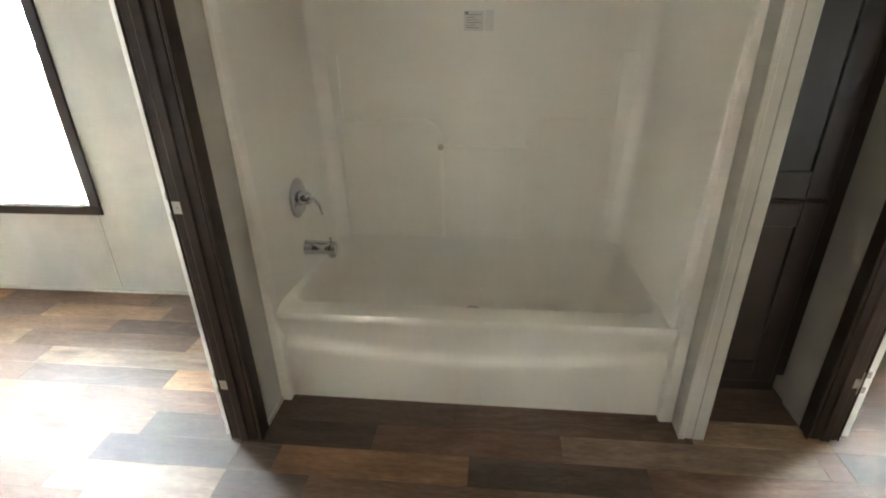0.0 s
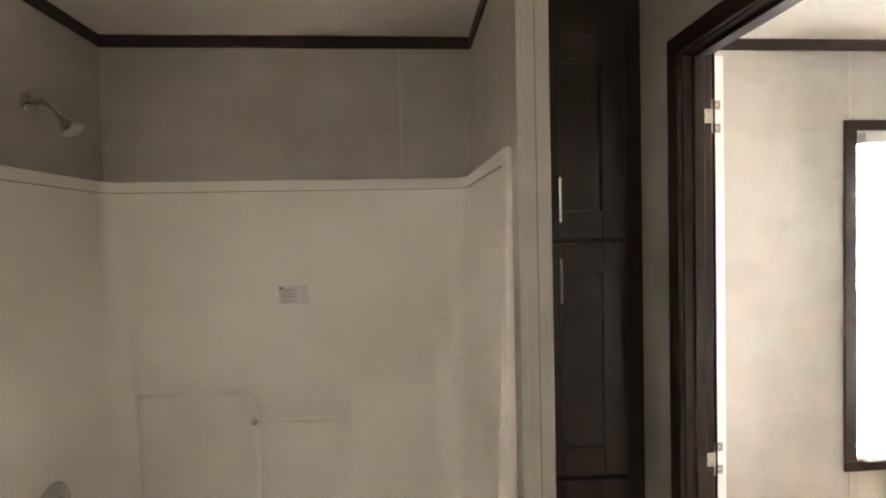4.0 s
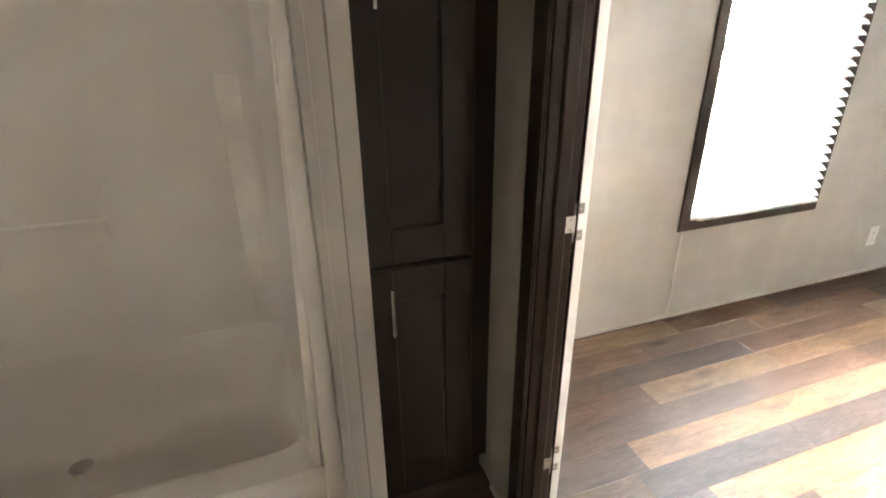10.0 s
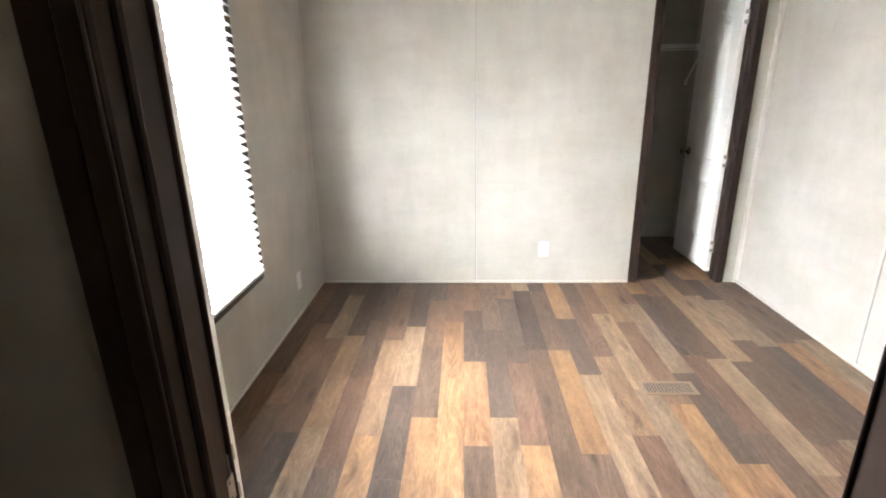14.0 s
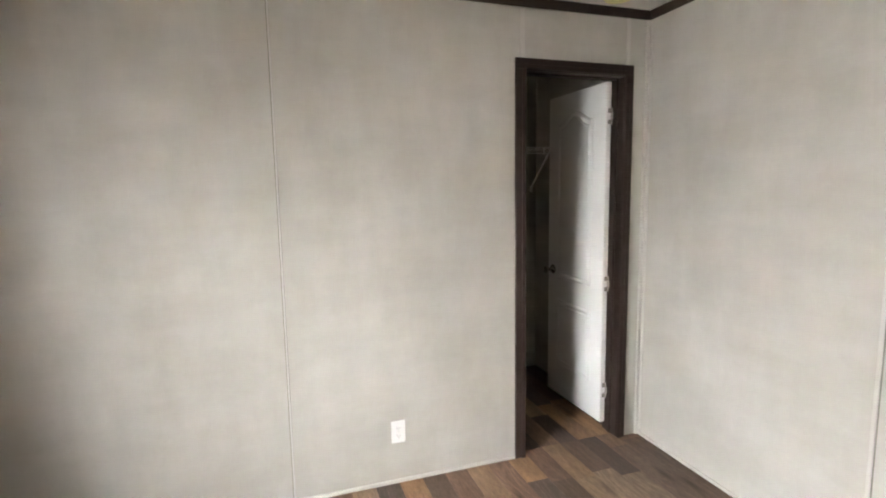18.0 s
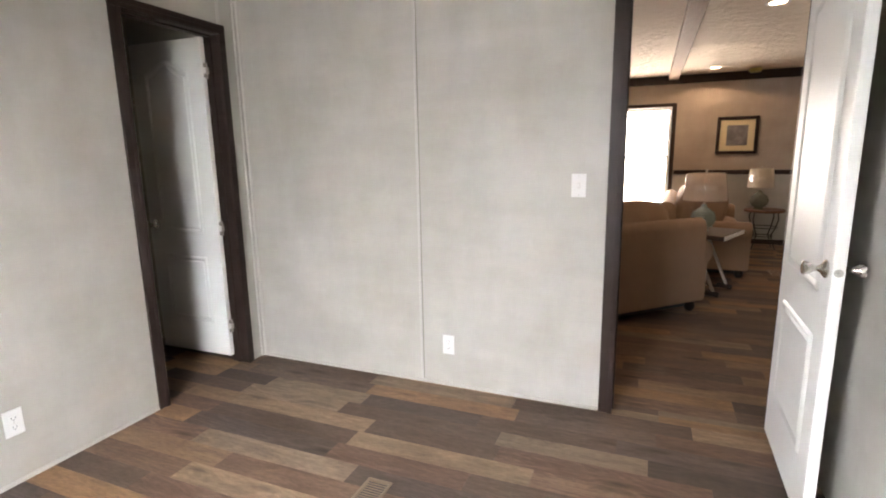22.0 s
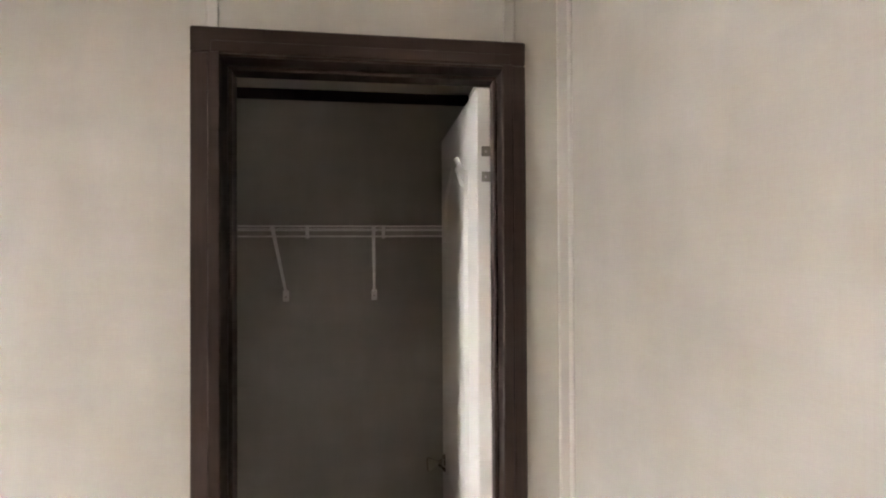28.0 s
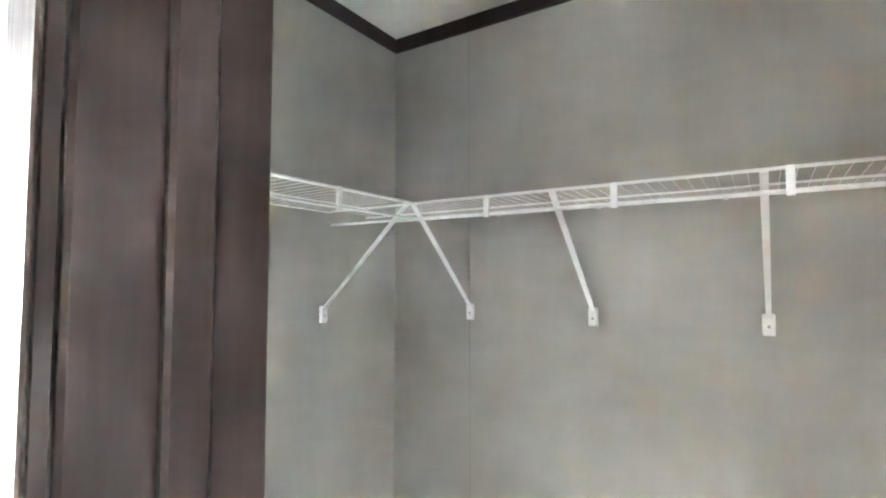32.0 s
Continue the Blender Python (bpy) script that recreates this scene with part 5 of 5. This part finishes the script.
def round_table(x, y, label):
    root = thing("round_side_table", (x, y, 0), label, "side table", "round side tables")
    part("tabletop", lathe(bmesh.new(), [(0, 0.51), (0.235, 0.51), (0.245, 0.518), (0.245, 0.538), (0.238, 0.545), (0, 0.545)], 40, pose(x, y, 0)), RUSTIC, root, smooth=40)
    for k in range(4):
        t = radians(45 + 90 * k)
        c, s = math.cos(t), math.sin(t)
        part("leg", sweep(bmesh.new(), [(x + r * c, y + r * s, z) for r, z in ((0.19, 0.512), (0.21, 0.42), (0.17, 0.3), (0.12, 0.2), (0.16, 0.08), (0.2, 0.006))], 0.0085, 8), BLACKWOOD, root, smooth=60)
    for z, r in ((0.3, 0.17), (0.18, 0.125)):
        part("ring", sweep(bmesh.new(), [(x + r * math.cos(t), y + r * math.sin(t), z) for t in (2 * math.pi * i / 32 for i in range(32))], 0.006, 8, True), BLACKWOOD, root, smooth=60)
    return root


round_table(0.585, -6.33, "round rustic wood side table on curved iron legs")
round_table(-0.3, -6.3, "round rustic wood side table holding a plant")
plant = thing("potted_plant", (-0.3, -6.3, 0.545), "green strap-leaved plant in a small pot", "plant")
part("pot", lathe(bmesh.new(), [(0.06, 0), (0.08, 0.1), (0.085, 0.14), (0.075, 0.14), (0.07, 0.1), (0, 0.1)], 24, pose(-0.3, -6.3, 0.545)), CERAMIC, plant, smooth=40)
rng = random.Random(11)
for k in range(26):
    t, ln, lean = rng.uniform(0, 6.283), rng.uniform(0.2, 0.36), rng.uniform(0.35, 1.1)
    bm = bmesh.new()
    prev = None
    for i in range(6):
        f = i / 5
        out, up = ln * f * math.sin(lean * f + 0.15), ln * f * math.cos(lean * f * 1.25)
        w = 0.014 * math.sin(math.pi * min(1, 0.12 + 0.88 * f)) + 0.001
        c = Vector((-0.3 + out * math.cos(t), -6.3 + out * math.sin(t), 0.66 + up))
        side = Vector((-math.sin(t), math.cos(t), 0.1)) * w
        cur = (bm.verts.new(c - side), bm.verts.new(c + side))
        if prev:
            bm.faces.new((prev[0], prev[1], cur[1], cur[0]))
        prev = cur
    part("leaf", bm, LEAF, plant, smooth=80)

pic = thing("framed_picture", (0.94, LIV_FAR, 1.288), "dark-framed picture with a cream mat and grey print", "picture")
px0, px1, pz0, pz1, py = 0.68, 1.203, 1.288, 1.812, LIV_FAR
part("frame", boxes((px0, px0 + 0.045, py, py + 0.03, pz0, pz1), (px1 - 0.045, px1, py, py + 0.03, pz0, pz1), (px0 + 0.045, px1 - 0.045, py, py + 0.03, pz0, pz0 + 0.045), (px0 + 0.045, px1 - 0.045, py, py + 0.03, pz1 - 0.045, pz1), soft=0.006), TRIM, pic)
part("mat", boxes((px0 + 0.045, px1 - 0.045, py, py + 0.012, pz0 + 0.045, pz1 - 0.045)), MATBOARD, pic)
PRINT = plain("grey_print_picture", (0.24, 0.22, 0.22), 0.6, vary=0.7, big=11, fine=30, relief=0)
part("print", boxes((px0 + 0.13, px1 - 0.13, py + 0.012, py + 0.015, pz0 + 0.12, pz1 - 0.12)), PRINT, pic)

tagged(part("ceiling_beam", boxes((1.745, 1.88, LIV_FAR + 0.02, NEAR - 0.1, CEIL - 0.065, CEIL), soft=0.006), BEAM), "rough brown false beam across the ceiling", "beam", kind="structure")


def can_light(x, y):
    root = thing("recessed_light", (x, y, CEIL), "lit warm recessed ceiling light with white trim", "ceiling light", "recessed lights")
    part("trim_ring", lathe(bmesh.new(), [(0.055, 0), (0.085, 0), (0.085, -0.004), (0.07, -0.008), (0.056, -0.003), (0.055, 0)], 32, pose(x, y, CEIL)), PLASTIC, root, smooth=50)
    part("lens", lathe(bmesh.new(), [(0, -0.0015), (0.054, -0.0015), (0.054, -0.003), (0, -0.004)], 28, pose(x, y, CEIL)), BULB, root, "glowing warm lens")
    lamp = new("recessed_lamp", bpy.data.lights.new("recessed_lamp", "SPOT"))
    lamp.data.energy, lamp.data.color, lamp.data.spot_size, lamp.data.shadow_soft_size = 3.8, (1, 0.72, 0.47), radians(150), 0.06
    lamp.matrix_basis = pose(x, y, CEIL - 0.02)


can_light(1.33, -6.17)
can_light(1.25, -3.03)

# ---- plank floors, last ----
ROW, Y0 = 0.1215, 1.5 - 0.1215 * 80
JOINT = {80: (1.8, 0.865), 79: (2.412, 0.645), 78: (1.92, 0.88), 77: (2.22, 0.91), 76: (2.61, 0.69), 75: (2.805, 0.88), 74: (1.948, 0.67), 73: (3.438, 0.88), 72: (2.57, 0.86),
         71: (2.273, 0.9), 70: (2.69, 0.67), 69: (3.92, 0.67), 68: (2.92, 0.88), 66: (2.713, 0.67), 64: (3.317, 0.88), 62: (3.483, 0.67), 81: (3.14, 0.67), 82: (2.72, 0.88), 83: (3.567, 0.67)}

WEST = {79: 0.003, 78: 0.397, 77: 0.075, 76: -0.453, 81: -1.92, 80: -1.22}   # known ends in the bath and second bedroom


def row_joints(k):
    """Board ends along one row, from one known end both ways in two board lengths."""
    way = random.Random(k * 7 + 3)
    first, ln = JOINT.get(k, (2.4 + way.uniform(0, 0.9), 0.88))
    ends = [first, first + ln]
    while ends[0] > 1.2:
        ends.insert(0, ends[0] - way.choice((0.67, 0.88)))
    if k in WEST:
        ends = [WEST[k]] + [e for e in ends if e > WEST[k] + 0.3]
    while ends[0] > -8:
        ends.insert(0, ends[0] - way.choice((0.67, 0.88)))
    while ends[-1] < 8:
        ends.append(ends[-1] + way.choice((0.67, 0.88)))
    return ends


# boards whose tone is known, as (row, place along x)
KNOWN = {"gold": [(77, 2.85), (76, 3.16), (82, 2.96), (80, 2.12), (78, 2.04), (77, 2.47), (74, 2.15), (74, 2.47), (70, 2.83), (68, 2.41), (80, 3.49), (80, 2.57), (77, 3.44), (72, 2.81), (68, 3.84), (77, -0.13)],
         "tan": [(75, 2.54), (72, 3.02), (71, 2.59), (69, 2.18), (69, 3.61), (79, 3.19), (62, 3.64), (63, 3.61), (65, 3.15), (63, 2.46), (67, 3.53), (78, 0.52)],
         "brown": [(80, 2.98), (78, -0.19), (76, -0.34)],
         "umber": [(76, 1.94), (73, 2.25), (73, 2.84), (69, 2.85), (61, 4.15), (60, 3.6), (65, 3.7), (63, 3.1), (79, 0.17)],
         "grey": [(79, 2.58), (76, 2.49), (75, 2.02), (75, 3.04), (71, 2.1), (71, 3.43), (67, 2.73), (63, 4.18), (62, 3.31), (66, 4.02), (79, -0.24), (77, 0.35), (76, -0.58)]}


def board_tone(k, c, d, rng, last):
    """The tone of the board from c to d in row k: the known one, or another than its neighbours in the row."""
    for tone, spots in KNOWN.items():
        if any(r == k and c < x < d for r, x in spots):
            return tone
    return rng.choice([t for t in ("gold", "gold", "tan", "brown", "brown", "umber", "umber", "grey", "grey") if t != last])


def lay(name, x0, x1, y0, y1, seed, single=True):
    """Boards along x in rows of one width, with staggered ends, on a dark bed."""
    bed = tagged(part(name, boxes((x0, x1, y0, y1, -0.06, -0.0015)), SUBFLOOR), "wood-look plank floor in mixed brown tones", "floor", kind="structure")
    rng = random.Random(seed)
    joined = bmesh.new()
    gap, shapes = 0.00025, {}
    k = int((y0 - Y0) // ROW)
    while Y0 + k * ROW < y1:
        a, b = max(y0, Y0 + k * ROW), min(y1, Y0 + (k + 1) * ROW)
        last = ""
        for start, end in itertools.pairwise(row_joints(k)):
            c, d = max(x0, start), min(x1, end)
            if d - c < 0.004 or b - a < 0.004:
                continue
            w, h = d - c - 2 * gap, b - a - 2 * gap
            if single:
                last = board_tone(k, c, d, rng, last)
                key = (round(w, 4), round(h, 4), last)
                if key not in shapes:
                    bm = bmesh.new()
                    e = 0.0003
                    lo = [bm.verts.new(p) for p in ((0, 0, -0.003), (w, 0, -0.003), (w, h, -0.003), (0, h, -0.003))]
                    mi = [bm.verts.new(p) for p in ((0, 0, -0.0004), (w, 0, -0.0004), (w, h, -0.0004), (0, h, -0.0004))]
                    hi = [bm.verts.new(p) for p in ((e, e, 0), (w - e, e, 0), (w - e, h - e, 0), (e, h - e, 0))]
                    for p, q in ((lo, mi), (mi, hi)):
                        for i in range(4):
                            bm.faces.new((p[i], p[(i + 1) % 4], q[(i + 1) % 4], q[i]))
                    bm.faces.new(hi)
                    me = bpy.data.meshes.new("plank")
                    bm.to_mesh(me)
                    bm.free()
                    me.materials.append(PLANKS[last])
                    shapes[key] = me
                ob = new("plank", shapes[key])
                ob.parent = bed
                ob.location = (c + gap, a + gap, 0)
            else:
                box(joined, c + gap, d - gap, a + gap, b - gap, -0.003, 0)
        k += 1
    if not single:
        tagged(part("plank_field", joined, PLANKS_FAR, bed), kind="stuff")
    else:
        joined.free()
    return bed


lay("floor_bath", L1 - 0.055, X0 + 0.05, NEAR, BACK, 1)
lay("floor_bedroom", X0 + 0.05, FAR + 0.05, NEAR - 0.05, OUT, 2)
lay("floor_closet", FAR + 0.05, CLO_BACK, CLO_RIGHT, CLO_LEFT, 3)
lay("floor_second_bedroom", -4.1, L1 - 0.055, NEAR, OUT, 4)
lay("floor_living", -1.2, 3.6, LIV_FAR, NEAR - 0.05, 5)
lay("floor_living_east", 3.6, LIV_E, LIV_FAR, NEAR - 0.05, 6, False)
lay("floor_living_west", LIV_W, -1.2, LIV_FAR, NEAR - 0.05, 7, False)
